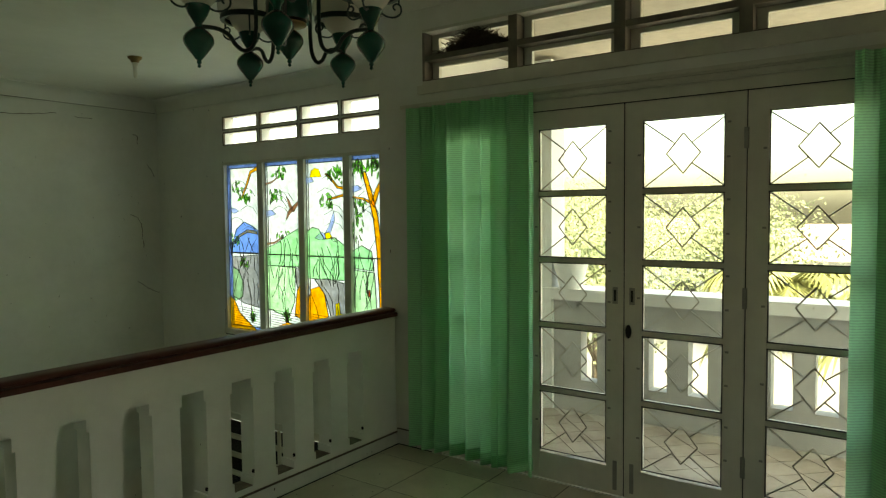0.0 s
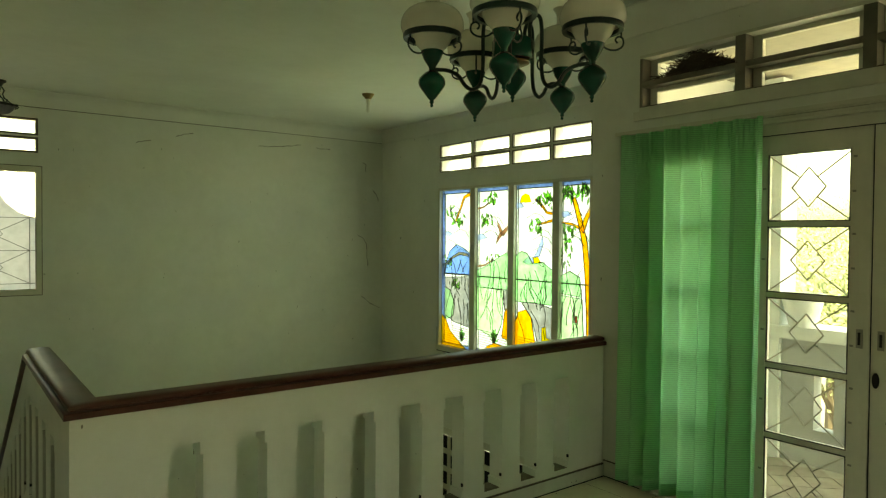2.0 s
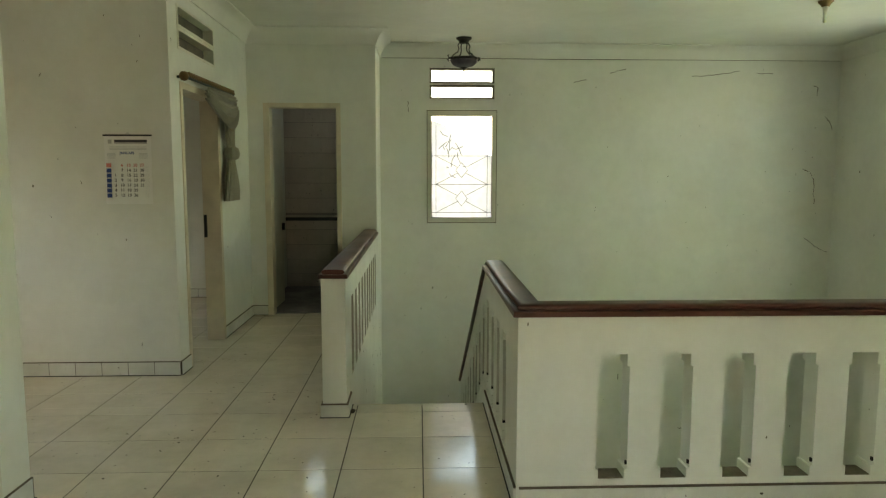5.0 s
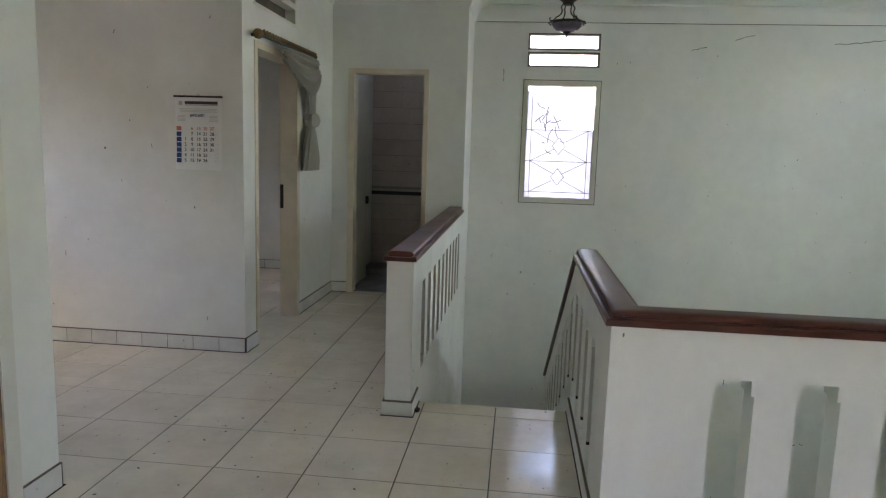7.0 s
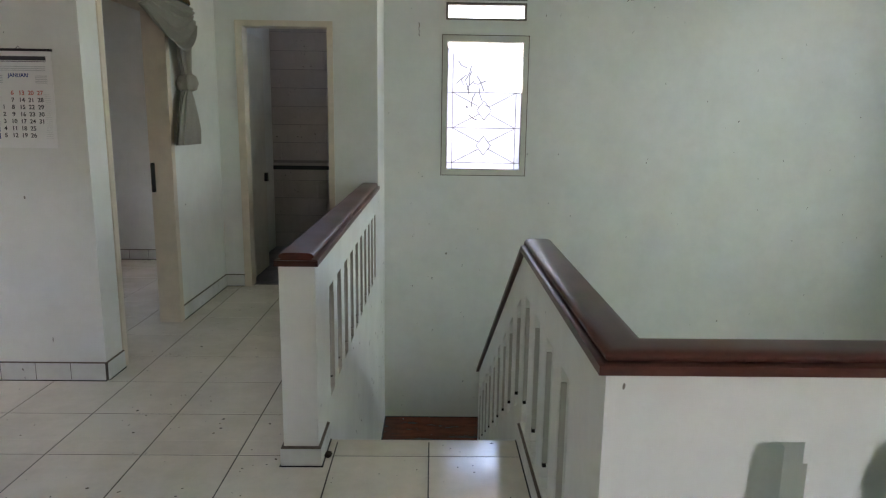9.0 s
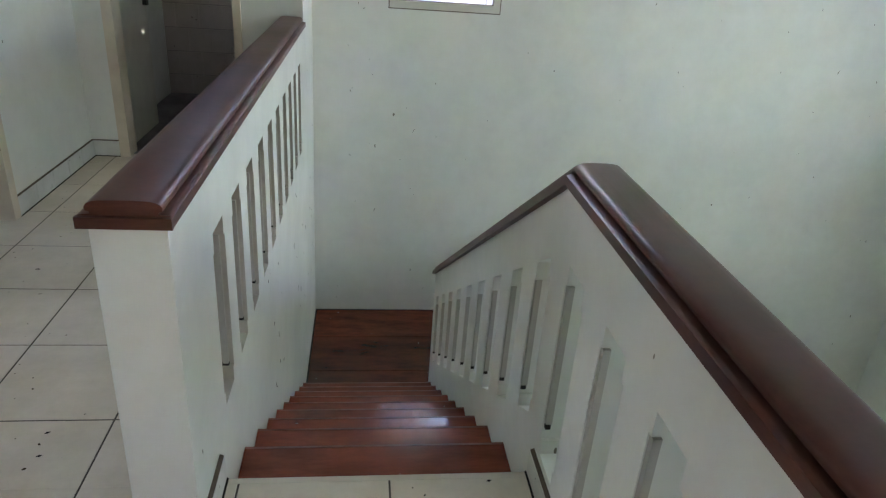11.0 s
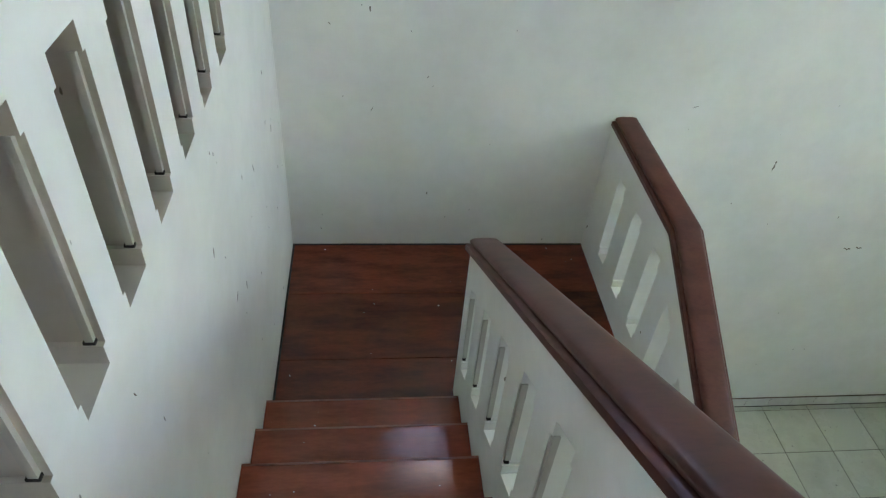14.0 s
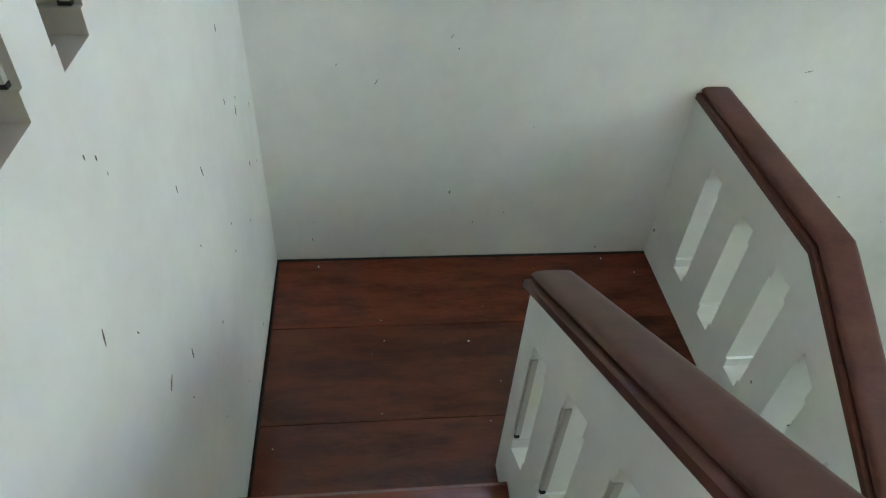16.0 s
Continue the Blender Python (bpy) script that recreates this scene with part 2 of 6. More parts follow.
def box(bm, x0, x1, y0, y1, z0, z1):
    v = [bm.verts.new(p) for p in ((x0, y0, z0), (x1, y0, z0), (x1, y1, z0), (x0, y1, z0), (x0, y0, z1), (x1, y0, z1), (x1, y1, z1), (x0, y1, z1))]
    for f in ((0, 3, 2, 1), (4, 5, 6, 7), (0, 1, 5, 4), (1, 2, 6, 5), (2, 3, 7, 6), (3, 0, 4, 7)):
        bm.faces.new([v[i] for i in f])
    return bm


def boxes(*list_of):
    bm = bmesh.new()
    for b in list_of:
        box(bm, *b)
    return bm


def pierced(u0, u1, z0, z1, d0, d1, holes, axis, shift=None):
    """A slab in the plane of u and z, from depth d0 to d1, with rectangular holes; axis says along which axis u runs."""
    us = sorted({u0, u1, *(min(max(h[i], u0), u1) for h in holes for i in (0, 1))})
    zs = sorted({z0, z1, *(min(max(h[i], z0), z1) for h in holes for i in (2, 3))})
    nu, nz = len(us) - 1, len(zs) - 1

    def solid(i, j):
        if not (0 <= i < nu and 0 <= j < nz):
            return False
        u, z = (us[i] + us[i + 1]) / 2, (zs[j] + zs[j + 1]) / 2
        return not any(h[0] < u < h[1] and h[2] < z < h[3] for h in holes)

    bm, cache = bmesh.new(), {}

    def vert(i, j, d):
        if (i, j, d) not in cache:
            u, z = us[i], zs[j]
            if shift:
                z = shift(u, z)
            dep = d1 if d else d0
            cache[i, j, d] = bm.verts.new((u, dep, z) if axis == "x" else (dep, u, z))
        return cache[i, j, d]

    for i in range(nu):
        for j in range(nz):
            if not solid(i, j):
                continue
            for d in (0, 1):
                bm.faces.new([vert(i, j, d), vert(i + 1, j, d), vert(i + 1, j + 1, d), vert(i, j + 1, d)])
            for (a, b), (p, q) in (((-1, 0), ((0, 0), (0, 1))), ((1, 0), ((1, 0), (1, 1))), ((0, -1), ((0, 0), (1, 0))), ((0, 1), ((0, 1), (1, 1)))):
                if not solid(i + a, j + b):
                    bm.faces.new([vert(i + p[0], j + p[1], 0), vert(i + q[0], j + q[1], 0), vert(i + q[0], j + q[1], 1), vert(i + p[0], j + p[1], 1)])
    bmesh.ops.recalc_face_normals(bm, faces=bm.faces[:])
    return bm


def sweep(path, profile, closed_ends=True, tall=None):
    """Moves a profile of (sideways, up) along a path; corners are mitred, and the profile stays upright."""
    bm, rings = bmesh.new(), []
    pts = [Vector(p) for p in path]
    for k, p in enumerate(pts):
        dirs = []
        if k:
            dirs.append((pts[k] - pts[k - 1]).to_2d().normalized())
        if k < len(pts) - 1:
            dirs.append((pts[k + 1] - pts[k]).to_2d().normalized())
        sides = [Vector((d.y, -d.x)) for d in dirs]
        s = sum(sides, Vector((0, 0))).normalized()
        s = s / max(0.2, s.dot(sides[0]))
        rings.append([bm.verts.new((p.x + s.x * a, p.y + s.y * a, p.z + h * (tall[k] if tall else 1))) for a, h in profile])
    m = len(profile)
    for r0, r1 in zip(rings, rings[1:]):
        for i in range(m):
            bm.faces.new([r0[i], r0[(i + 1) % m], r1[(i + 1) % m], r1[i]])
    if closed_ends:
        bm.faces.new(rings[0])
        bm.faces.new(rings[-1])
    bmesh.ops.recalc_face_normals(bm, faces=bm.faces[:])
    return bm


def tube(bm, pts, r, seg=8):
    """A round bar through points."""
    pts = [Vector(p) for p in pts]
    rings, ref = [], None
    for k, p in enumerate(pts):
        t = (pts[min(k + 1, len(pts) - 1)] - pts[max(k - 1, 0)]).normalized()
        if ref is None:
            ref = t.orthogonal().normalized()
        ref = (ref - t * ref.dot(t)).normalized()
        w = t.cross(ref)
        rr = r[k] if isinstance(r, (list, tuple)) else r
        rings.append([bm.verts.new(p + (ref * math.cos(a) + w * math.sin(a)) * rr) for a in (2 * math.pi * i / seg for i in range(seg))])
    for r0, r1 in zip(rings, rings[1:]):
        for i in range(seg):
            bm.faces.new([r0[i], r0[(i + 1) % seg], r1[(i + 1) % seg], r1[i]])
    bm.faces.new(rings[0][::-1])
    bm.faces.new(rings[-1])
    return bm


def lathe(bm, profile, c=(0, 0, 0), seg=20):
    """Turns a profile of (radius, height) round the upright through c."""
    rings = []
    for r, h in profile:
        rings.append([bm.verts.new((c[0] + max(r, 1e-4) * math.cos(2 * math.pi * i / seg), c[1] + max(r, 1e-4) * math.sin(2 * math.pi * i / seg), c[2] + h)) for i in range(seg)])
    for r0, r1 in zip(rings, rings[1:]):
        for i in range(seg):
            bm.faces.new([r0[i], r0[(i + 1) % seg], r1[(i + 1) % seg], r1[i]])
    return bm


def structure(ob, label, category):
    return tagged(ob, label, category, kind="structure")


# ---- plan ----
FAR = 5.015       # far wall over the stairs
GLASS_X = 4.52    # wall of the coloured window
DOOR_X = 3.09     # wall of the balcony doors
BATH_Y = 4.26     # front wall of the bathroom
HALL_X = -2.2     # bedroom wall along the passage
CAL_X = -2.196    # end of the wall with the calendar
CAL_Y = 2.068     # wall with the calendar
CEIL = 2.97
LOW = -3.34        # lower floor
LAND = -1.555
RISE, GO, NOSE1 = 0.1555, 0.2545, 3.745
BACK_Y = -4.7
EDGE_Y = 1.382

# walls
structure(part("wall_north", pierced(-0.875, GLASS_X + 0.15, LOW, CEIL, FAR, FAR + 0.15, [(-0.315, 0.455, 0.945, 2.215), (-0.285, 0.43, 2.375, 2.505), (-0.285, 0.43, 2.55, 2.695)], "x"), M_WALL), "cracked off-white plaster wall above the stairwell", "wall")
ST_Y0, ST_Y1, ST_Z0, ST_Z1 = 1.33, 3.70, 0.2, 2.13
TR_CUTS = [(1.335, 1.83), (1.87, 2.42), (2.46, 3.06), (3.10, 3.70)]
glass_holes = [(ST_Y0, ST_Y1, ST_Z0, ST_Z1), (1.2, 3.9, -2.0, -0.75)]
for a, b in TR_CUTS:
    glass_holes += [(a, b, 2.335, 2.48), (a, b, 2.51, 2.655)]
structure(part("wall_east", pierced(0.12, FAR, LOW, CEIL, GLASS_X, GLASS_X + 0.15, glass_holes, "y"), M_WALL), "off-white plaster wall round the coloured window", "wall")
DO_Y0, DO_Y1, DO_Z1 = -2.778, -0.358, 2.13
door_holes = [(DO_Y0, DO_Y1, 0, DO_Z1)] + [(-2.798, -0.253, 2.35, 2.688)]
structure(part("wall_doors", pierced(BACK_Y, 0.12, -0.3, CEIL, DOOR_X + 0.012, DOOR_X + 0.16, door_holes, "y"), M_WALL), "off-white plaster wall round the balcony doors", "wall")
structure(part("wall_return", boxes((DOOR_X + 0.15, GLASS_X + 0.15, -0.03, 0.12, LOW, CEIL)), M_WALL), "off-white plaster wall beside the balcony", "wall")
structure(part("wall_bath", pierced(HALL_X, -0.875, 0, CEIL, BATH_Y, BATH_Y + 0.12, [(-2.035, -1.24, 0, 2.225)], "x"), M_WALL), "off-white plaster wall round the bathroom doorway", "wall")
structure(part("wall_bath_side", boxes((-1.035, -0.875, BATH_Y + 0.12, 6.3, -0.003, CEIL)), M_WALL), "off-white plaster wall between bathroom and stairs", "wall")
structure(part("wall_stair_west", boxes((-1.035, -0.875, EDGE_Y, FAR + 0.15, LOW, 0.0)), M_WALL), "scuffed white plaster wall along the stairs", "wall")
structure(part("wall_bedroom", pierced(CAL_Y + 0.14, 6.3, 0, CEIL, HALL_X - 0.14, HALL_X, [(2.28, 3.22, 0, 2.17), (2.29, 3.15, 2.42, 2.545), (2.29, 3.15, 2.58, 2.715)], "y"), M_WALL), "off-white plaster wall along the passage", "wall")
structure(part("wall_calendar", boxes((-4.3, CAL_X, CAL_Y, CAL_Y + 0.14, 0, CEIL)), M_WALL), "off-white plaster wall behind the calendar", "wall")
structure(part("wall_bedroom_back", boxes((-4.3, HALL_X - 0.14, 5.35, 5.5, -0.003, CEIL)), M_WALL), "plain bedroom wall", "wall")
# Both openings are out of view, added to let daylight into bedroom and lobby.
structure(part("wall_west", pierced(BACK_Y, 6.3, 0, CEIL, -4.45, -4.3, [(3.35, 3.8, 1.05, 1.75), (0.65, 1.25, 1.2, 1.95)], "y"), M_WALL), "plain plaster wall", "wall")
structure(part("wall_lobby", boxes((-2.36, HALL_X, BACK_Y, 0.13, 0, CEIL)), M_WALL), "off-white plaster wall end beside the lobby", "wall")
# The opening behind the hall is unseen, added for daylight.
structure(part("wall_south", pierced(-4.3, DOOR_X + 0.16, -0.3, CEIL, BACK_Y - 0.15, BACK_Y, [(0.1, 0.78, 1.1, 1.98)], "x"), M_WALL), "plain plaster wall", "wall")
# The high vent is unseen, added to brighten the bathroom.
structure(part("wall_bath_back", pierced(HALL_X, -1.035, -0.003, CEIL, 6.15, 6.3, [(-2.0, -1.25, 2.66, 2.88)], "x"), plain("bath_grout", (0.33, 0.3, 0.28), 0.9)), "bathroom wall behind grey tiles", "wall")
structure(part("wall_below", boxes((-0.875, GLASS_X, -0.1, 0.0, LOW, -0.3)), M_WALL), "plain plaster wall of the lower room", "wall")
structure(part("ceiling", boxes((-4.45, GLASS_X + 0.15, BACK_Y - 0.15, 6.3, CEIL, CEIL + 0.12)), M_CEIL), "off-white painted ceiling", "ceiling")
structure(part("floor_lower", boxes((-0.875, GLASS_X, 0, FAR, LOW - 0.1, LOW - 0.004)), M_GROUT), "grout bed of the lower tiled floor", "floor")
floor = structure(part("floor", boxes((-4.3, DOOR_X, BACK_Y, 0.0, -0.3, -0.0016), (-4.3, 0.0, 0.0, EDGE_Y - 0.02, -0.3, -0.0016), (-4.3, -1.035, EDGE_Y - 0.02, 6.3, -0.3, -0.0016)), M_GROUT), "white glazed floor tiles with dark joints and dirt", "floor")

# cove under the ceiling
COVE = [(0.0, -0.15), (0.012, -0.15), (0.02, -0.12), (0.05, -0.06), (0.1, -0.02), (0.14, -0.012), (0.14, 0.0), (0.0, 0.0)]
def cove(path):
    return structure(part("trim_cove", sweep(path, COVE), M_CEIL, None, "", True), "white moulded plaster cove under the ceiling", "cove")
cove([(-0.875, FAR, CEIL), (GLASS_X, FAR, CEIL), (GLASS_X, 0.12, CEIL)])
cove([(HALL_X, CAL_Y, CEIL), (HALL_X, BATH_Y, CEIL), (-0.875, BATH_Y, CEIL), (-0.875, FAR, CEIL)])
cove([(DOOR_X, 0.12, CEIL), (DOOR_X, BACK_Y, CEIL)])
cove([(-4.3, CAL_Y, CEIL), (CAL_X, CAL_Y, CEIL)])

# ---- balustrades ----
RAIL_TOP, RAIL_LOW = 0.916, 0.862
def rail_profile(half, low=0.0, top=0.054):
    side = [(half, low), (half, low + 0.022), (half - 0.003, low + 0.024), (half - 0.012, low + 0.026), (half - 0.024, low + 0.027), (half - 0.024, low + 0.031), (half - 0.017, low + 0.033), (half - 0.016, low + 0.04), (half - 0.02, low + 0.0465), (half - 0.029, low + 0.051), (half - 0.04, low + 0.053), (half * 0.25, top)]
    return side + [(-a, h) for a, h in side[::-1]]


def slot(a, b, z0, z1):
    """An upright slot with narrower ends."""
    return [(a, b, z0 + 0.045, z1 - 0.055), (a + 0.012, b - 0.012, z0, z1)]


def plinth_path(path, parent):
    part("skirting", sweep(path, [(0, 0), (0.013, 0), (0.013, 0.078), (0, 0.082)]), M_TRIM, parent, "white skirting tiles")
    part("floor_joint", sweep(path, [(0.0125, 0.0005), (0.019, 0.0005), (0.014, 0.005)]), M_GRIME_SHADE, parent, "grime in the joint with the floor")
    part("joint_line", sweep(path, [(0, 0.0815), (0.0105, 0.0775), (0.0105, 0.0835), (0, 0.087)]), M_LINE, parent, "dark dirt line on the skirting")


front = empty("balustrade_hall", "white plaster balustrade with slots and dark wooden handrail", "balustrade")
holes = []
for k in range(9):
    a = 0.357 + 0.2835 * k
    holes += slot(a, a + 0.142, 0.118, 0.69)
part("panel", pierced(0.0, DOOR_X, -0.3, RAIL_LOW, 0.0, 0.105, holes, "x"), M_WALL, front)
for k in range(9):
    a = 0.357 + 0.2835 * k
    part("sill_dust", boxes((a + 0.014, a + 0.128, 0.003, 0.102, 0.118, 0.1215)), M_DUST, front, "brown dust on the slot's sill")
    part("dark_spot", boxes((a + 0.134, a + 0.1425, 0.002, 0.014, 0.183, 0.2)), M_GRIME_SHADE, front, "dark spot in the slot's edge")
plinth_path([(0.013, 0.0, 0), (DOOR_X, 0.0, 0)], front)
part("handrail", sweep([(DOOR_X, 0.053, RAIL_LOW), (0.13, 0.053, RAIL_LOW)], rail_profile(0.075)), M_RAIL, front, "dark red-brown polished handrail", True)

KINK, TIP = 1.398, 3.905
SL, LIFT = -0.605, 0.013
def mid_shift(u, z):
    """The upper run rises a little, the run above the stairs falls along their slope."""
    return z if z < -2 else z + LIFT * min(u, KINK) + (SL * (u - KINK) if u > KINK else 0)


middle = empty("balustrade_stairs", "white plaster stair balustrade with slanted slots and handrail", "balustrade")
holes = []
for k in range(13):
    a = 0.384 + 0.2721 * k
    holes += slot(a, a + 0.142, 0.095 if k < 4 else 0.172, 0.68)
cut = [(KINK - 0.0005, KINK + 0.0005, 5, 6)]
part("panel", pierced(0.105, TIP - 0.01, LOW, RAIL_LOW, 0.0, 0.105, holes + cut, "y", mid_shift), M_WALL, middle)
part("handrail", sweep([(0.13, 0.053, RAIL_LOW), (0.053, 0.053, RAIL_LOW), (0.053, KINK, RAIL_LOW + LIFT * KINK), (0.053, TIP, RAIL_LOW + LIFT * KINK + SL * (TIP - KINK))], rail_profile(0.075), True, (1, 1, 1.05, 1.1)), M_RAIL, middle, "dark red-brown polished handrail", True)
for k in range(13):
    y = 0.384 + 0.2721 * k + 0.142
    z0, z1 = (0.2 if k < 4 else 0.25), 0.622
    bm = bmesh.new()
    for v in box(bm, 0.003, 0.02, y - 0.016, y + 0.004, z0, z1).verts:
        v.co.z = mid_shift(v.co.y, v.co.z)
    part("slot_bar", bm, M_STRIP, middle, "strip along the slot, darkened for shade")
    bm = bmesh.new()
    for v in box(bm, 0.002, 0.016, y - 0.02, y - 0.006, z0 - 0.014, z0).verts:
        v.co.z = mid_shift(v.co.y, v.co.z)
    part("dark_spot", bm, M_GRIME_SHADE, middle, "dark spot under the strip")
plinth_path([(0.0, EDGE_Y, 0), (0.0, 0.0, 0)], middle)

left = empty("balustrade_passage", "white plaster balustrade with narrow slots and dark handrail", "balustrade")
holes = []
for k in range(10):
    a = 1.494 + 0.2625 * k
    holes += slot(a, a + 0.148, 0.155, 0.685)
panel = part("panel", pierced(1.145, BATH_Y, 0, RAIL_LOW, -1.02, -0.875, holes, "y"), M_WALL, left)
# slot reveals take the plaster with their shade painted in
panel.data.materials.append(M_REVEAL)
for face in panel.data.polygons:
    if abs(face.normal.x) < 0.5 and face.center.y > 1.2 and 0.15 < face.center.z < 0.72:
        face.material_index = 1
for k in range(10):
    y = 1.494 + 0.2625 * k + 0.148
    part("slot_bar", boxes((-0.904, -0.889, y - 0.011, y + 0.004, 0.21, 0.627)), M_STRIP, left, "strip along the slot, darkened for shade", False, 0.003)
    part("dark_spot", boxes((-0.908, -0.887, y - 0.012, y + 0.002, 0.203, 0.21)), M_GRIME_SHADE, left, "dark spot under the strip")
part("handrail", sweep([(-0.945, BATH_Y, RAIL_LOW), (-0.945, 1.128, RAIL_LOW)], rail_profile(0.086)), M_RAIL, left, "dark red-brown polished handrail", True)
part("rail_end", boxes((-1.032, -0.858, 1.117, 1.1285, RAIL_LOW, RAIL_LOW + 0.023)), M_RAIL, left, "", False, 0.003)
plinth_path([(-1.02, BATH_Y, 0), (-1.02, 1.145, 0), (-0.875, 1.145, 0), (-0.875, EDGE_Y, 0)], left)

lower = empty("balustrade_landing", "white plaster landing balustrade with slots and handrail", "balustrade")
LK = 4.065
def low_shift(u, z):
    return z if z < -2 else z + (-0.58 * (LK - u) if u < LK else 0)


holes = []
for k in range(9):
    a = 4.615 - 0.2805 * k
    holes += slot(a, a + 0.12, -1.385, -0.845)
part("panel", pierced(1.0, FAR, LOW, -0.695, 0.925, 1.06, holes + [(LK - 0.0005, LK + 0.0005, 5, 6)], "y", low_shift), M_WALL, lower)
part("handrail", sweep([(0.996, FAR, -0.695), (0.996, LK, -0.695), (0.996, 1.0, -0.695 - 0.58 * (LK - 1.0))], rail_profile(0.078), True, (1, 1.08, 1.16)), M_RAIL, lower, "dark red-brown polished handrail", True)

# ---- stairs ----
step_rng = random.Random(12)
M_EDGE = plain("lit_worn_wood", (0.27, 0.085, 0.05), 0.3, 0, 0.5, 12)
stairs = empty("staircase", "red-brown polished wooden stairs with a landing", "stairs")
for k in range(1, 10):
    y = NOSE1 - GO * (k - 1)
    z = LAND + RISE * k - (0.018 if k == 9 else 0)
    bm = boxes((-0.873, -0.002, y - GO - 0.012, y, z - 0.03, z))
    for v in bm.verts:
        if v.co.y < y - 0.1:
            v.co.z += step_rng.uniform(-0.0035, 0.002)
    part("tread", bm, M_TREAD, stairs, "", False, 0.009)
    # Pale strip paints the highlight along the worn nosing.
    part("lit_worn_edge", boxes((-0.872, -0.003, y - 0.011, y - 0.002, z - 0.006, z + 0.0006)), M_EDGE, stairs, "worn nosing, paler for its painted highlight", False, 0.002)
    # Dark strips paint the shadow below the nosing and at the riser's foot.
    part("shade_dirt_line", boxes((-0.872, -0.003, y - 0.002, y + 0.0035, z - 0.026, z - 0.012)), M_GRIME_SHADE, stairs, "dark line painting the shade under the nosing")
    part("shade_dirt_line", boxes((-0.872, -0.003, y - 0.02, y - 0.015, z - RISE, z - RISE + 0.004)), M_GRIME_SHADE, stairs)
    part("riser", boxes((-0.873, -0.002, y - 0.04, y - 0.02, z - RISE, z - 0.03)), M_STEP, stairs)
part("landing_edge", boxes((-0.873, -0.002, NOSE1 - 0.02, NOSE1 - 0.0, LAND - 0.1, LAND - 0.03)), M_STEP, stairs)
# landing planks are shaded by their darker wood
for k in range(3):
    y0 = NOSE1 - 0.03 + (FAR - NOSE1 + 0.03) * (k - (k == 1) * 0.1) / 3
    y1 = NOSE1 - 0.03 + (FAR - NOSE1 + 0.03) * (k + 1 - (k == 0) * 0.1) / 3
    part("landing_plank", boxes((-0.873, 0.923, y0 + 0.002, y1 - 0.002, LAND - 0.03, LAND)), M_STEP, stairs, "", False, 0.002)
for k in range(1, 12):
    y = NOSE1 - GO * (k - 1)
    z = LAND - 0.148 * k
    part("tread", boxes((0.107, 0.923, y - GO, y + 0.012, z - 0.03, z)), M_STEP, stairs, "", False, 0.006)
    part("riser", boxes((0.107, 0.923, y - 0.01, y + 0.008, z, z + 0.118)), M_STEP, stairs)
part("shade_dirt_line", boxes((-0.873, 0.923, FAR - 0.014, FAR - 0.001, LAND, LAND + 0.003)), M_GRIME_SHADE, stairs, "dark grime along the wall")
part("shade_dirt_line", boxes((-0.8735, -0.862, NOSE1, FAR - 0.014, LAND, LAND + 0.003)), M_GRIME_SHADE, stairs, "dark grime along the wall")
structure(part("trim_step_edge", boxes((-0.873, -0.013, EDGE_Y - 0.02, EDGE_Y, -0.3, -0.001)), M_TILE), "white tiled edge of the upper floor", "floor edge")

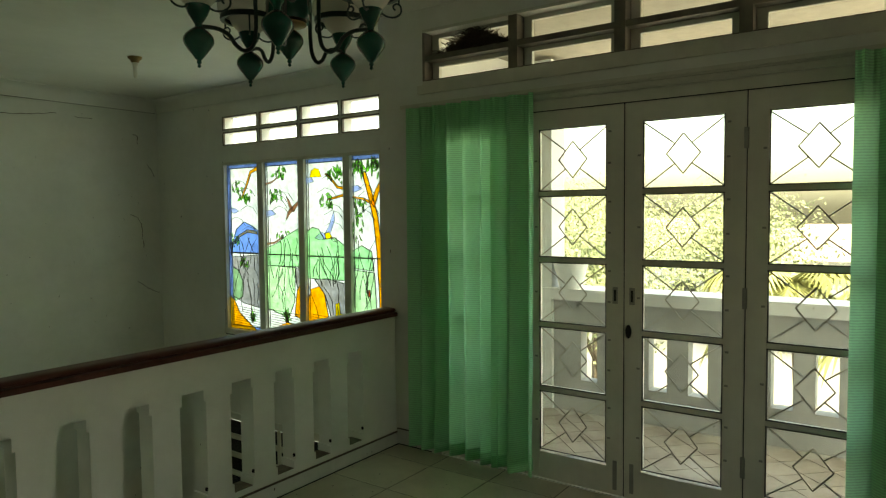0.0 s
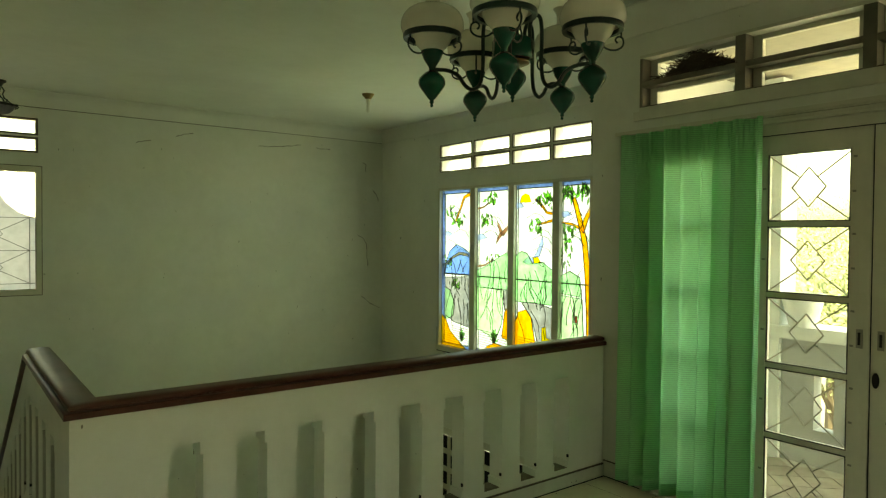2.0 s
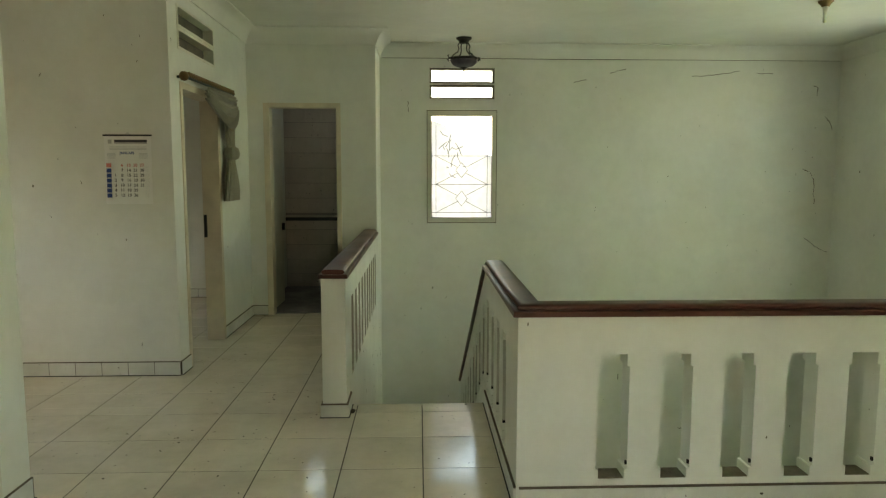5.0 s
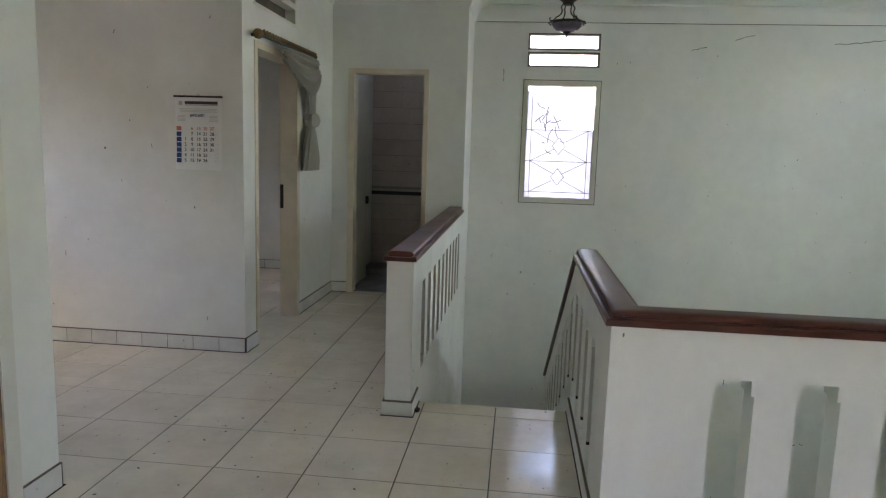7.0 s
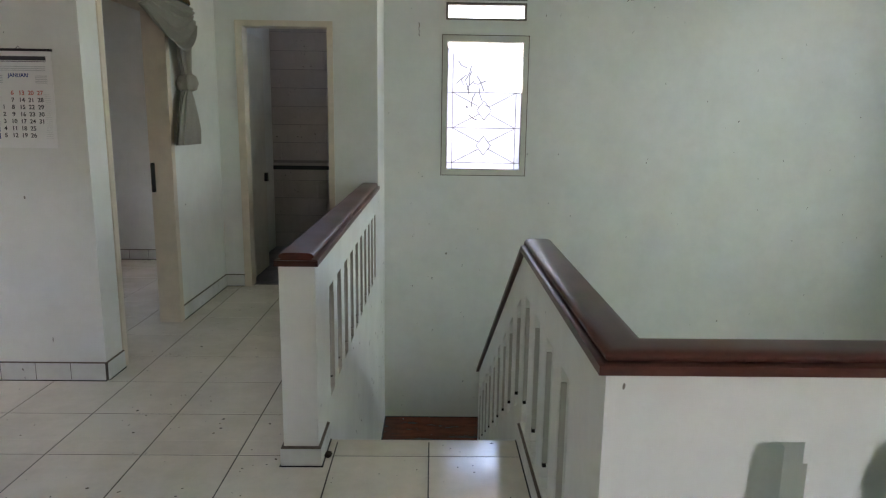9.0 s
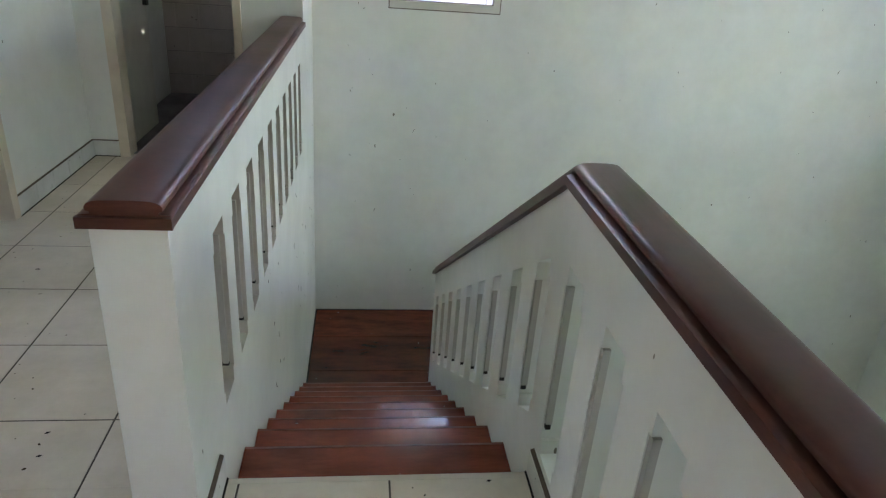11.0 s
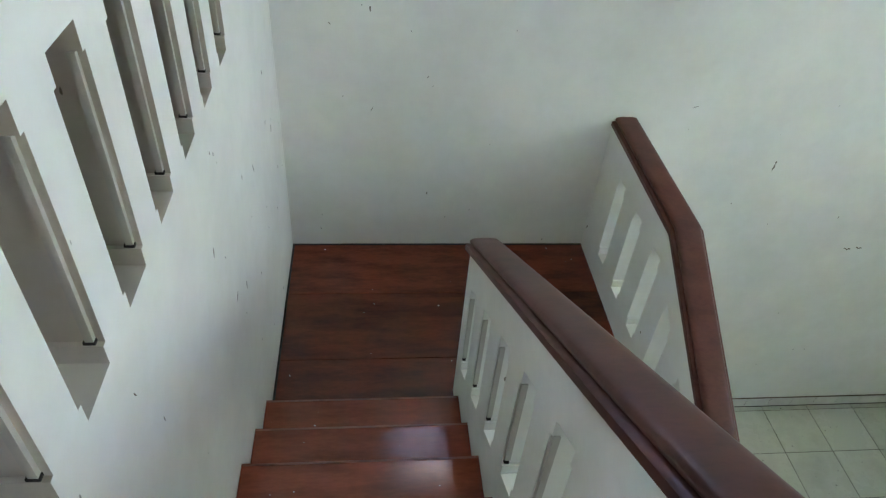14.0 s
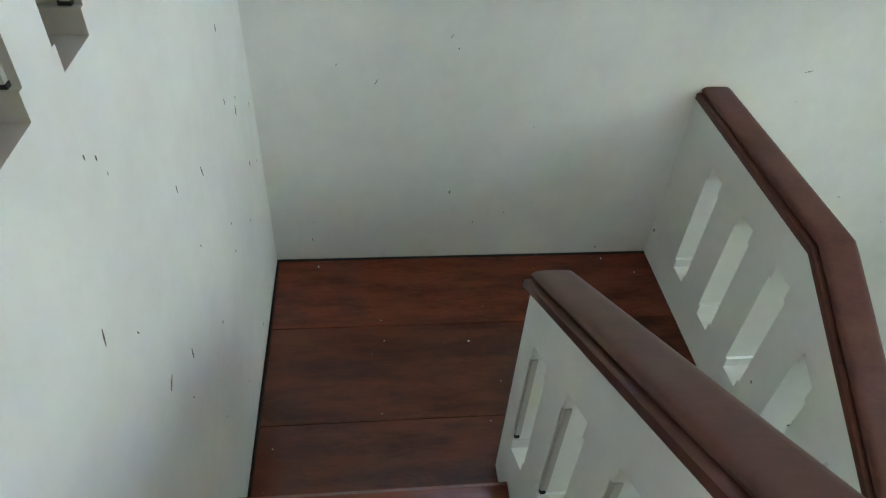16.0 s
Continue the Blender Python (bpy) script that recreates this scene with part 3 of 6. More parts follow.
# ---- balcony doors ----
def door_leaf(name, lead_side):
    """One glazed leaf, 0.59 wide, hung in the plane of the wall; y runs from 0 to -0.59."""
    leaf = tagged(new(name), "cream painted glazed door leaf with diamond panes", "door", "balcony doors", "structure")
    z0, z1, st, w = 0.012, 2.1, 0.095, 0.592
    for a, b in ((-w + 0.002, -w + st), (-st, -0.002)):
        part("stile", boxes((0, 0.042, a, b, z0, z1)), M_PAINT, leaf, "", False, 0.004)
    part("bottom_rail", boxes((0.001, 0.041, -w + st, -st, z0, 0.163)), M_PAINT, leaf, "", False, 0.004)
    part("top_rail", boxes((0.001, 0.041, -w + st, -st, 2.004, z1)), M_PAINT, leaf, "", False, 0.004)
    n, pitch = 5, (2.012 - 0.163) / 5
    for k in range(n):
        a, b = 0.163 + pitch * k, 0.163 + pitch * (k + 1)
        if k:
            bm = boxes((0.004, 0.038, -w + st, -st, a - 0.014, a + 0.014))
            part("glazing_bar", bm, M_PAINT, leaf, "", False, 0.005)
        zc, yc, h = (a + b) / 2, -w / 2, (b - a) / 2 - 0.015
        hy = w / 2 - st
        pane = part("pane", boxes((0.019, 0.023, -w + st - 0.004, -st + 0.004, a + 0.002, b - 0.002)), M_GLASS, leaf, "clear glass pane")
        pane.visible_shadow = False
        bm = bmesh.new()
        dy, dz = 0.083, 0.1
        dia = [(0.015, yc, zc + dz), (0.015, yc + dy, zc), (0.015, yc, zc - dz), (0.015, yc - dy, zc)]
        for p, q in zip(dia, dia[1:] + dia[:1]):
            tube(bm, [p, q], 0.0046, 4)
        for sy in (-1, 1):
            for sz in (-1, 1):
                tube(bm, [(0.015, yc + sy * dy * 0.5, zc + sz * dz * 0.5), (0.015, yc + sy * hy, zc + sz * h)], 0.0043, 4)
        part("diamond_strip", bm, M_BAR, pane, "pale beaded diamond pattern")
        bm = bmesh.new()
        for yy in (-w + st + 0.004, -st - 0.004):
            tube(bm, [(0.006, yy, a + 0.014), (0.006, yy, b - 0.014)], 0.0042, 4)
        for zz in (a + 0.016, b - (0.012 if k == n - 1 else 0.016)):
            tube(bm, [(0.006, -w + st, zz), (0.006, -st, zz)], 0.0042, 4)
        part("bead", bm, M_LEAD, leaf, "dark dirty glazing bead")
        for yy, zz in ((-w + st - 0.018, b - 0.05), (-st + 0.016, zc), (-w + st - 0.016, zc - 0.03)):
            part("clip", boxes((-0.003, 0.001, yy - 0.008, yy + 0.008, zz - 0.005, zz + 0.005)), M_STEEL, leaf)
    y = -0.045 if lead_side == 0 else -w + 0.045
    part("flush_bolt", boxes((-0.004, 0.001, y - 0.011, y + 0.011, 0.04, 0.2)), M_STEEL, leaf, "worn steel flush bolt", False, 0.002)
    part("pull_plate", boxes((-0.004, 0.001, y - 0.014, y + 0.014, 1.05, 1.14)), M_STEEL, leaf, "recessed steel pull", False, 0.003)
    part("pull_recess", boxes((-0.0055, -0.003, y - 0.006, y + 0.006, 1.065, 1.125)), M_BLACK, leaf)
    yh = -w + 0.003 if lead_side == 0 else -0.003
    for zz in (0.3, 1.12, 1.88):
        part("hinge", lathe(bmesh.new(), [(0.0, -0.05), (0.007, -0.05), (0.007, 0.05), (0.0, 0.05)], (-0.006, yh, zz), 8), M_STEEL, leaf)
    return leaf


for k, (nm, side) in enumerate((("door_1", 0), ("door_2", 1), ("door_3", 0), ("door_4", 1))):
    lf = door_leaf(nm, side)
    lf.location = (DOOR_X, -0.378 - 0.594 * k, 0)
lock = empty("door_lock", "black oval keyhole plate on the door leaf", "lock", "", (DOOR_X - 0.003, -1.593, 0.908))
part("plate", lathe(bmesh.new(), [(0.0, 0.0), (0.016, 0.0), (0.016, 0.004), (0.012, 0.006), (0.0, 0.006)], (0, 0, 0), 14), M_BLACK, lock)
lock.rotation_euler = (0, -math.pi / 2, 0)
lock.scale = (2.3, 1, 1)

frame_d = structure(new("door_frame"), "cream painted frame of the balcony doors with mouldings", "door frame")
frame_d.location.y = 0.03
part("jamb", boxes((DOOR_X - 0.012, DOOR_X + 0.1, -0.408, -0.33, 0, 2.13)), M_FRAME, frame_d, "", False, 0.005)
part("jamb", boxes((DOOR_X - 0.012, DOOR_X + 0.1, -2.865, -2.788, 0, 2.13)), M_FRAME, frame_d, "", False, 0.005)
part("head", boxes((DOOR_X - 0.006, DOOR_X + 0.1, -2.865, -0.33, 2.104, 2.16)), M_FRAME, frame_d, "", False, 0.005)
part("joint_line", boxes((DOOR_X - 0.009, DOOR_X + 0.001, -2.784, -0.412, 2.1005, 2.104)), M_GRIME_SHADE, frame_d, "dark gap over the leaves")
for k in range(1, 4):
    y = -0.409 - 0.594 * k
    part("joint_line", boxes((DOOR_X - 0.001, DOOR_X + 0.02, y - 0.0022, y + 0.0022, 0.015, 2.1)), M_GRIME_SHADE, frame_d, "dark gap between two leaves")
part("moulding", sweep([(DOOR_X + 0.012, -0.25, 2.165), (DOOR_X + 0.012, -2.95, 2.165)], [(0, 0), (0.018, 0), (0.026, 0.012), (0.026, 0.03), (0.016, 0.036), (0.016, 0.05), (0.022, 0.058), (0.0, 0.062)]), M_FRAME, frame_d)
part("moulding", sweep([(DOOR_X + 0.012, -0.24, 2.29), (DOOR_X + 0.012, -2.95, 2.29)], [(0, 0), (0.012, 0.002), (0.016, 0.055), (0.0, 0.058)]), M_FRAME, frame_d)

transom = structure(new("window_3"), "dark weathered vent openings above the balcony doors", "transom window")
transom.location = (0, 0.022, 0.006)
part("sill", boxes((DOOR_X - 0.002, DOOR_X + 0.12, -2.82, -0.275, 2.335, 2.362)), M_FRAME, transom, "", False, 0.003)
part("head", boxes((DOOR_X - 0.002, DOOR_X + 0.12, -2.82, -0.275, 2.664, 2.682)), M_FRAME, transom, "", False, 0.003)
for y, half in ((-0.284, 0.009), (-0.925, 0.029), (-1.56, 0.03), (-2.17, 0.03), (-2.79, 0.03)):
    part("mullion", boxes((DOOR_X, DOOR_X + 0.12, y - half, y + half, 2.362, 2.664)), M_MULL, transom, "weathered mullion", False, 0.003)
for a, b in ((-0.896, -0.293), (-1.53, -0.954), (-2.14, -1.59), (-2.76, -2.2)):
    part("slat", boxes((DOOR_X + 0.002, DOOR_X + 0.12, a, b, 2.487, 2.52)), M_MULL, transom, "weathered slat", False, 0.003)
    part("dirt", boxes((DOOR_X + 0.01, DOOR_X + 0.1, a, b, 2.362, 2.37)), M_LINE, transom, "black dust on the sill")
    for zz, up in ((2.362, 0.125), (2.52, 0.144)):
        bm = boxes((DOOR_X + 0.085, DOOR_X + 0.115, a, a + 0.05, zz, zz + up), (DOOR_X + 0.085, DOOR_X + 0.115, b - 0.05, b, zz, zz + up), (DOOR_X + 0.085, DOOR_X + 0.115, a + 0.05, b - 0.05, zz + up - 0.025, zz + up))
        part("inner_frame", bm, M_FRAME, transom)

# bird nest of straw in the vent
rng = random.Random(5)
bm = bmesh.new()
for i in range(1700):
    u = rng.gauss(0, 0.45)
    y = -0.62 + u * 0.3
    top = 0.13 * max(0.1, 1 - abs(u) * 1.1)
    p = Vector((DOOR_X + rng.uniform(0.01, 0.1), min(max(y, -0.87), -0.36), 2.522 + rng.uniform(0, top)))
    d = Vector((rng.uniform(-0.4, 0.4), rng.uniform(-1, 1), rng.uniform(-0.35, 0.35))).normalized() * rng.uniform(0.03, 0.07)
    q = p + d
    q.y, q.z = min(max(q.y, -0.885), -0.34), min(max(q.z, 2.522), 2.64)
    tube(bm, [p, (p + q) / 2 + Vector((0, 0, rng.uniform(-0.008, 0.01))), q], 0.0022, 3)
tagged(part("bird_nest", bm, plain("straw", (0.05, 0.03, 0.017), 0.9)), "dark untidy straw nest in the vent opening", "nest")

# ---- green curtains ----
def curtain(name, y0, y1, x, z0, z1, waves, seed, label):
    rng = random.Random(seed)
    ob = tagged(new(name), label, "curtain", "balcony curtains")
    nu, nz = waves * 24, 30
    phase = [rng.uniform(-0.5, 0.5) for _ in range(waves + 2)]

    def at(i, j):
        u, v = i / nu, j / nz
        s = u * waves
        k = int(s)
        f, turn = s - k, 0.72 + 0.16 * phase[k]
        amp = 0.03 + 0.024 * (1 - v) ** 2 + 0.008 * math.sin(phase[k] * 9)
        # flat panel, then a short fold tucked back behind the next one
        wave = 1 - 2 * f / turn if f < turn else 2 * (f - turn) / (1 - turn) - 1
        wave = 1.25 * wave - 0.25 * wave ** 3
        tuck = math.sin(math.pi * (f - turn) / (1 - turn)) if f > turn else 0.0
        y = y0 + (y1 - y0) * (u + 0.14 * (phase[k] * (1 - f) + phase[k + 1] * f) / waves - 0.15 * tuck / waves)
        xx = x - amp * wave - 0.012 * math.sin(3.1 * u * waves / 2 + 2 * v)
        pinch = max(0.0, min(1.0, (v - 0.9) / 0.05))
        xx += pinch * (0.016 * math.sin(6 * math.pi * s) * (0.5 + 0.5 * math.cos(math.pi * s)) + 0.006 * math.sin(14 * math.pi * s))
        return (xx, y, z0 + (z1 - z0) * v)

    for nm, ja, jb, lab in (("cloth", 1, nz, ""), ("hem", 0, 1, "stitched hem")):
        bm = bmesh.new()
        grid = [[bm.verts.new(at(i, j)) for j in range(ja, jb + 1)] for i in range(nu + 1)]
        for i in range(nu):
            for j in range(jb - ja):
                bm.faces.new([grid[i][j], grid[i + 1][j], grid[i + 1][j + 1], grid[i][j + 1]])
        p = part(nm, bm, M_GREEN, ob, lab, True)
        if nm == "hem":
            p.modifiers.new("thickness", "SOLIDIFY").thickness = 0.005
    return ob


curtain("curtain", -0.19, -0.86, 3.02, 0.055, 2.195, 6, 2, "green woven pleated curtain drawn beside the balcony doors")
curtain("curtain", -0.83, -1.09, 3.0, 0.055, 2.195, 2, 4, "narrow green woven curtain hanging over the door leaf")
curtain("curtain", -2.6, -3.3, 3.0, 0.055, 2.2, 5, 7, "green woven pleated curtain gathered at the door's far side")
rod = empty("curtain_rod", "thin cream curtain rail above the balcony doors", "curtain rail")
part("rail", boxes((3.024, 3.036, -3.4, -0.12, 2.2, 2.222)), M_FRAME, rod, "", False, 0.003)
for y in (-0.14, -1.7, -3.3):
    part("bracket", boxes((3.036, DOOR_X + 0.012, y - 0.006, y + 0.006, 2.206, 2.218)), M_FRAME, rod)

# ---- coloured window ----
window = structure(new("window_1"), "leaded coloured glass window with a landscape in four lights", "window")
GX = GLASS_X + 0.045
PANELS = [(3.69, 3.13), (3.03, 2.48), (2.39, 1.83), (1.745, 1.345)]
Z0, Z1 = 0.235, 2.11
for y in (3.08, 2.435, 1.785):
    part("mullion", boxes((GLASS_X + 0.0, GLASS_X + 0.13, y - 0.045, y + 0.045, Z0 - 0.03, Z1 + 0.02)), M_FRAME, window, "", False, 0.004)
part("sill", boxes((GLASS_X - 0.02, GLASS_X + 0.13, 1.3, 3.74, Z0 - 0.06, Z0)), M_FRAME, window, "", False, 0.005)
part("head", boxes((GLASS_X - 0.01, GLASS_X + 0.13, 1.32, 3.72, Z1, Z1 + 0.03)), M_FRAME, window, "", False, 0.004)
part("jamb", boxes((GLASS_X - 0.01, GLASS_X + 0.13, 3.69, 3.725, Z0, Z1)), M_FRAME, window, "", False, 0.004)
part("jamb", boxes((GLASS_X - 0.01, GLASS_X + 0.13, 1.31, 1.345, Z0, Z1)), M_FRAME, window, "", False, 0.004)
GL = {
    "white": milky("glass_white", (0.7, 0.76, 0.8), 0.5),
    "pale": milky("glass_pale_green", (0.55, 0.9, 0.6), 0.55),
    "lime": milky("glass_lime", (0.68, 0.94, 0.68), 0.6),
    "green": milky("glass_green", (0.34, 0.8, 0.2), 0.6),
    "orange": milky("glass_orange", (1.0, 0.58, 0.03), 0.5),
    "yellow": milky("glass_yellow", (1.0, 0.82, 0.03), 0.5),
    "blue": milky("glass_blue", (0.32, 0.52, 0.95), 0.55),
    "grey": milky("glass_grey", (0.5, 0.5, 0.53), 0.5),
    "brown": milky("glass_brown", (0.5, 0.3, 0.2), 0.55),
    "red": milky("glass_red", (0.7, 0.12, 0.06), 0.5),
    "cloud": milky("glass_cloud", (0.5, 0.6, 0.9), 0.55),
    "edge": milky("glass_edge_blue", (0.3, 0.45, 0.85), 0.6),
}


def leaf_spray(cx, cy, n, r, seed):
    """Pointed leaves hanging round a point, in panel units."""
    rng = random.Random(seed)
    out = []
    n = round(n * 2.2)
    for i in range(n):
        a = math.pi * (0.15 + 0.7 * i / max(1, n - 1)) + rng.uniform(-0.25, 0.25)
        bx, by = cx + rng.uniform(-0.16, 0.16), cy + rng.uniform(-0.03, 0.035)
        L = r * rng.uniform(0.42, 0.68)
        tx, ty = bx + math.cos(a) * L * 1.6, by + math.sin(a) * L * 0.55
        nx, ny = -math.sin(a) * L * 0.32, math.cos(a) * L * 0.12
        out.append([(bx, by), ((bx + tx) / 2 + nx, (by + ty) / 2 + ny), (tx, ty), ((bx + tx) / 2 - nx, (by + ty) / 2 - ny)])
    return out


def grass_fan(cx, cy, n, r):
    """Thin blades fanning up from a point, in panel units."""
    out = []
    for i in range(n):
        a = math.pi * (0.12 + 0.76 * i / (n - 1))
        tx, ty = cx + math.cos(a) * r * 1.5, cy - math.sin(a) * r * (0.75 + 0.25 * (i % 2))
        mx, my = cx + (tx - cx) * 0.45, cy + (ty - cy) * 0.7
        out.append([(cx - 0.02, cy), (mx - 0.03, my), (tx, ty), (mx + 0.03, my + 0.004), (cx + 0.02, cy)])
    return out


def branch(pts, w0, w1=None):
    """A tapering bent strip, in panel units."""
    w1 = w0 * 0.5 if w1 is None else w1
    one, two = [], []
    for k, (a, b) in enumerate(pts):
        p, q = pts[max(k - 1, 0)], pts[min(k + 1, len(pts) - 1)]
        dx, dy = (q[0] - p[0]) * 0.3, q[1] - p[1]
        d = math.hypot(dx, dy)
        w = (w0 + (w1 - w0) * k / (len(pts) - 1)) / 2
        nx, ny = dy / d * w, -dx / d * w * 0.3
        one.append((a + nx, b + ny))
        two.append((a - nx, b - ny))
    return one + two[::-1]


SCENES = [
    [("blue", [(0.08, 0.5), (0.25, 0.39), (0.5, 0.345), (0.75, 0.37), (1, 0.41), (1, 0.53), (0.08, 0.53)]),
     ("edge", [(0, 0.022), (0.1, 0.022), (0.1, 0.978), (0, 0.978)]),
     ("grey", [(0.1, 0.56), (1, 0.54), (1, 0.86), (0.45, 0.84), (0.1, 0.8)]),
     ("pale", [(0.1, 0.62), (0.3, 0.64), (0.44, 0.72), (0.4, 0.8), (0.18, 0.83), (0.1, 0.8)]),
     ("orange", [(0, 0.8), (0.12, 0.82), (0.3, 0.9), (0.5, 0.94), (0.85, 1), (0, 1)]),
     ("orange", branch([(0.95, 0.03), (0.74, 0.05), (0.64, 0.11), (0.46, 0.2)], 0.07)),
     ("orange", branch([(0.9, 0.41), (0.6, 0.4), (0.35, 0.43), (0.12, 0.48), (0.08, 0.55)], 0.06)),
     ("cloud", [(0.02, 0.27), (0.2, 0.26), (0.35, 0.28), (0.2, 0.295)])]
    + [("green", q) for q in leaf_spray(0.3, 0.12, 6, 0.13, 1) + leaf_spray(0.55, 0.18, 6, 0.15, 2) + leaf_spray(0.2, 0.44, 5, 0.12, 3) + leaf_spray(0.5, 0.57, 6, 0.14, 4) + grass_fan(0.7, 0.95, 7, 0.08)],
    [("pale", [(0, 0.5), (0.3, 0.47), (0.62, 0.42), (1, 0.375), (1, 0.6), (0, 0.6)]),
     ("lime", [(0, 0.6), (0.82, 0.605), (0.78, 0.8), (0.6, 0.9), (0.1, 0.86), (0, 0.86)]),
     ("grey", [(0.82, 0.61), (1, 0.6), (1, 0.7), (0.86, 0.72)]),
     ("orange", [(0.78, 0.88), (0.86, 0.73), (1, 0.69), (1, 0.9)]),
     ("orange", [(0.25, 1), (0.33, 0.95), (0.55, 0.925), (0.85, 0.935), (0.98, 1)]),
     ("brown", [(0.6, 0.2), (0.68, 0.22), (0.78, 0.265), (0.7, 0.275)]),
     ("brown", [(0.7, 0.275), (0.82, 0.25), (1.0, 0.215), (0.9, 0.26), (0.8, 0.29)]),
     ("brown", [(0.7, 0.27), (0.82, 0.275), (0.7, 0.3), (0.58, 0.34), (0.62, 0.3)]),
     ("cloud", [(0, 0.285), (0.15, 0.275), (0.3, 0.3), (0.1, 0.315), (0, 0.315)]),
     ("brown", branch([(0, 0.125), (0.2, 0.115), (0.4, 0.085)], 0.04)),
     ("brown", branch([(0, 0.475), (0.25, 0.465), (0.5, 0.43)], 0.04))]
    + [("green", q) for q in leaf_spray(0.42, 0.04, 6, 0.15, 6) + leaf_spray(0.3, 0.18, 6, 0.15, 7) + leaf_spray(0.45, 0.42, 4, 0.1, 8) + grass_fan(0.55, 0.925, 9, 0.09)],
    [("pale", [(0, 0.4), (0.15, 0.375), (0.3, 0.385), (0.45, 0.44), (0.7, 0.43), (1, 0.48), (1, 0.66), (0, 0.66)]),
     ("grey", [(0.18, 0.665), (0.5, 0.655), (1, 0.68), (1, 0.93), (0.66, 0.93), (0.45, 0.75)]),
     ("orange", [(0, 0.78), (0.08, 0.72), (0.3, 0.7), (0.42, 0.74), (0.52, 0.86), (0.65, 0.97), (0, 0.96)]),
     ("yellow", [(0.1, 0.1), (0.14, 0.065), (0.24, 0.05), (0.34, 0.06), (0.4, 0.1)]),
     ("yellow", [(0.7, 0.79), (0.8, 0.78), (0.82, 0.84), (0.98, 0.85), (0.94, 0.91), (0.74, 0.91), (0.7, 0.86)]),
     ("cloud", [(0.47, 0.41), (0.56, 0.375), (0.7, 0.29), (0.72, 0.335), (0.62, 0.4)]),
     ("cloud", [(0.47, 0.41), (0.36, 0.4), (0.2, 0.435), (0.34, 0.445), (0.48, 0.44)]),
     ("yellow", [(0.45, 0.405), (0.58, 0.4), (0.66, 0.435), (0.5, 0.442)]),
     ("white", [(0.6, 0.43), (0.66, 0.43), (0.75, 0.455), (0.66, 0.45)]),
     ("cloud", [(0, 0.1), (0.15, 0.105), (0.2, 0.125), (0, 0.135)]),
     ("orange", branch([(1, 0.17), (0.8, 0.16), (0.64, 0.11), (0.5, 0.085)], 0.05)),
     ("orange", branch([(1, 0.2), (0.76, 0.215), (0.55, 0.225)], 0.045))]
    + [("green", q) for q in leaf_spray(0.75, 0.06, 7, 0.16, 10) + leaf_spray(0.5, 0.22, 6, 0.15, 11) + leaf_spray(0.95, 0.1, 4, 0.1, 12)],
    [("pale", [(0, 0.5), (0.3, 0.47), (0.62, 0.5), (0.68, 0.6), (0, 0.59)]),
     ("lime", [(0, 0.6), (0.7, 0.61), (0.78, 0.9), (0.5, 0.86), (0.2, 0.88), (0, 0.86)]),
     ("orange", branch([(0.95, 0.99), (0.94, 0.72), (0.86, 0.48), (0.76, 0.32), (0.62, 0.22), (0.48, 0.13), (0.4, 0.09)], 0.2, 0.1)),
     ("orange", branch([(0.68, 0.26), (0.82, 0.19), (0.95, 0.15), (1.0, 0.13)], 0.12, 0.09)),
     ("grey", [(0.45, 0.87), (0.7, 0.83), (0.85, 0.84), (0.86, 0.95), (0.5, 0.95)]),
     ("red", [(0.5, 0.7), (0.55, 0.7), (0.55, 0.735), (0.5, 0.735)]),
     ("cloud", [(0, 0.16), (0.2, 0.155), (0.34, 0.175), (0.1, 0.19), (0, 0.185)]),
     ("orange", branch([(0.6, 0.245), (0.35, 0.225), (0, 0.215)], 0.045))]
    + [("green", q) for q in leaf_spray(0.25, 0.04, 8, 0.17, 13) + leaf_spray(0.7, 0.03, 8, 0.17, 14) + leaf_spray(0.25, 0.24, 6, 0.15, 15) + leaf_spray(0.2, 0.31, 5, 0.13, 16) + leaf_spray(0.15, 0.4, 4, 0.1, 17) + grass_fan(0.5, 0.985, 11, 0.16) + leaf_spray(0.95, 0.06, 5, 0.13, 19)],
]


def prism(pts, x, t):
    bm = bmesh.new()
    lo = [bm.verts.new((x, y, z)) for y, z in pts]
    hi = [bm.verts.new((x - t, y, z)) for y, z in pts]
    bm.faces.new(lo)
    bm.faces.new(hi[::-1])
    for i in range(len(pts)):
        j = (i + 1) % len(pts)
        bm.faces.new([lo[j], lo[i], hi[i], hi[j]])
    bmesh.ops.recalc_face_normals(bm, faces=bm.faces[:])
    return bm


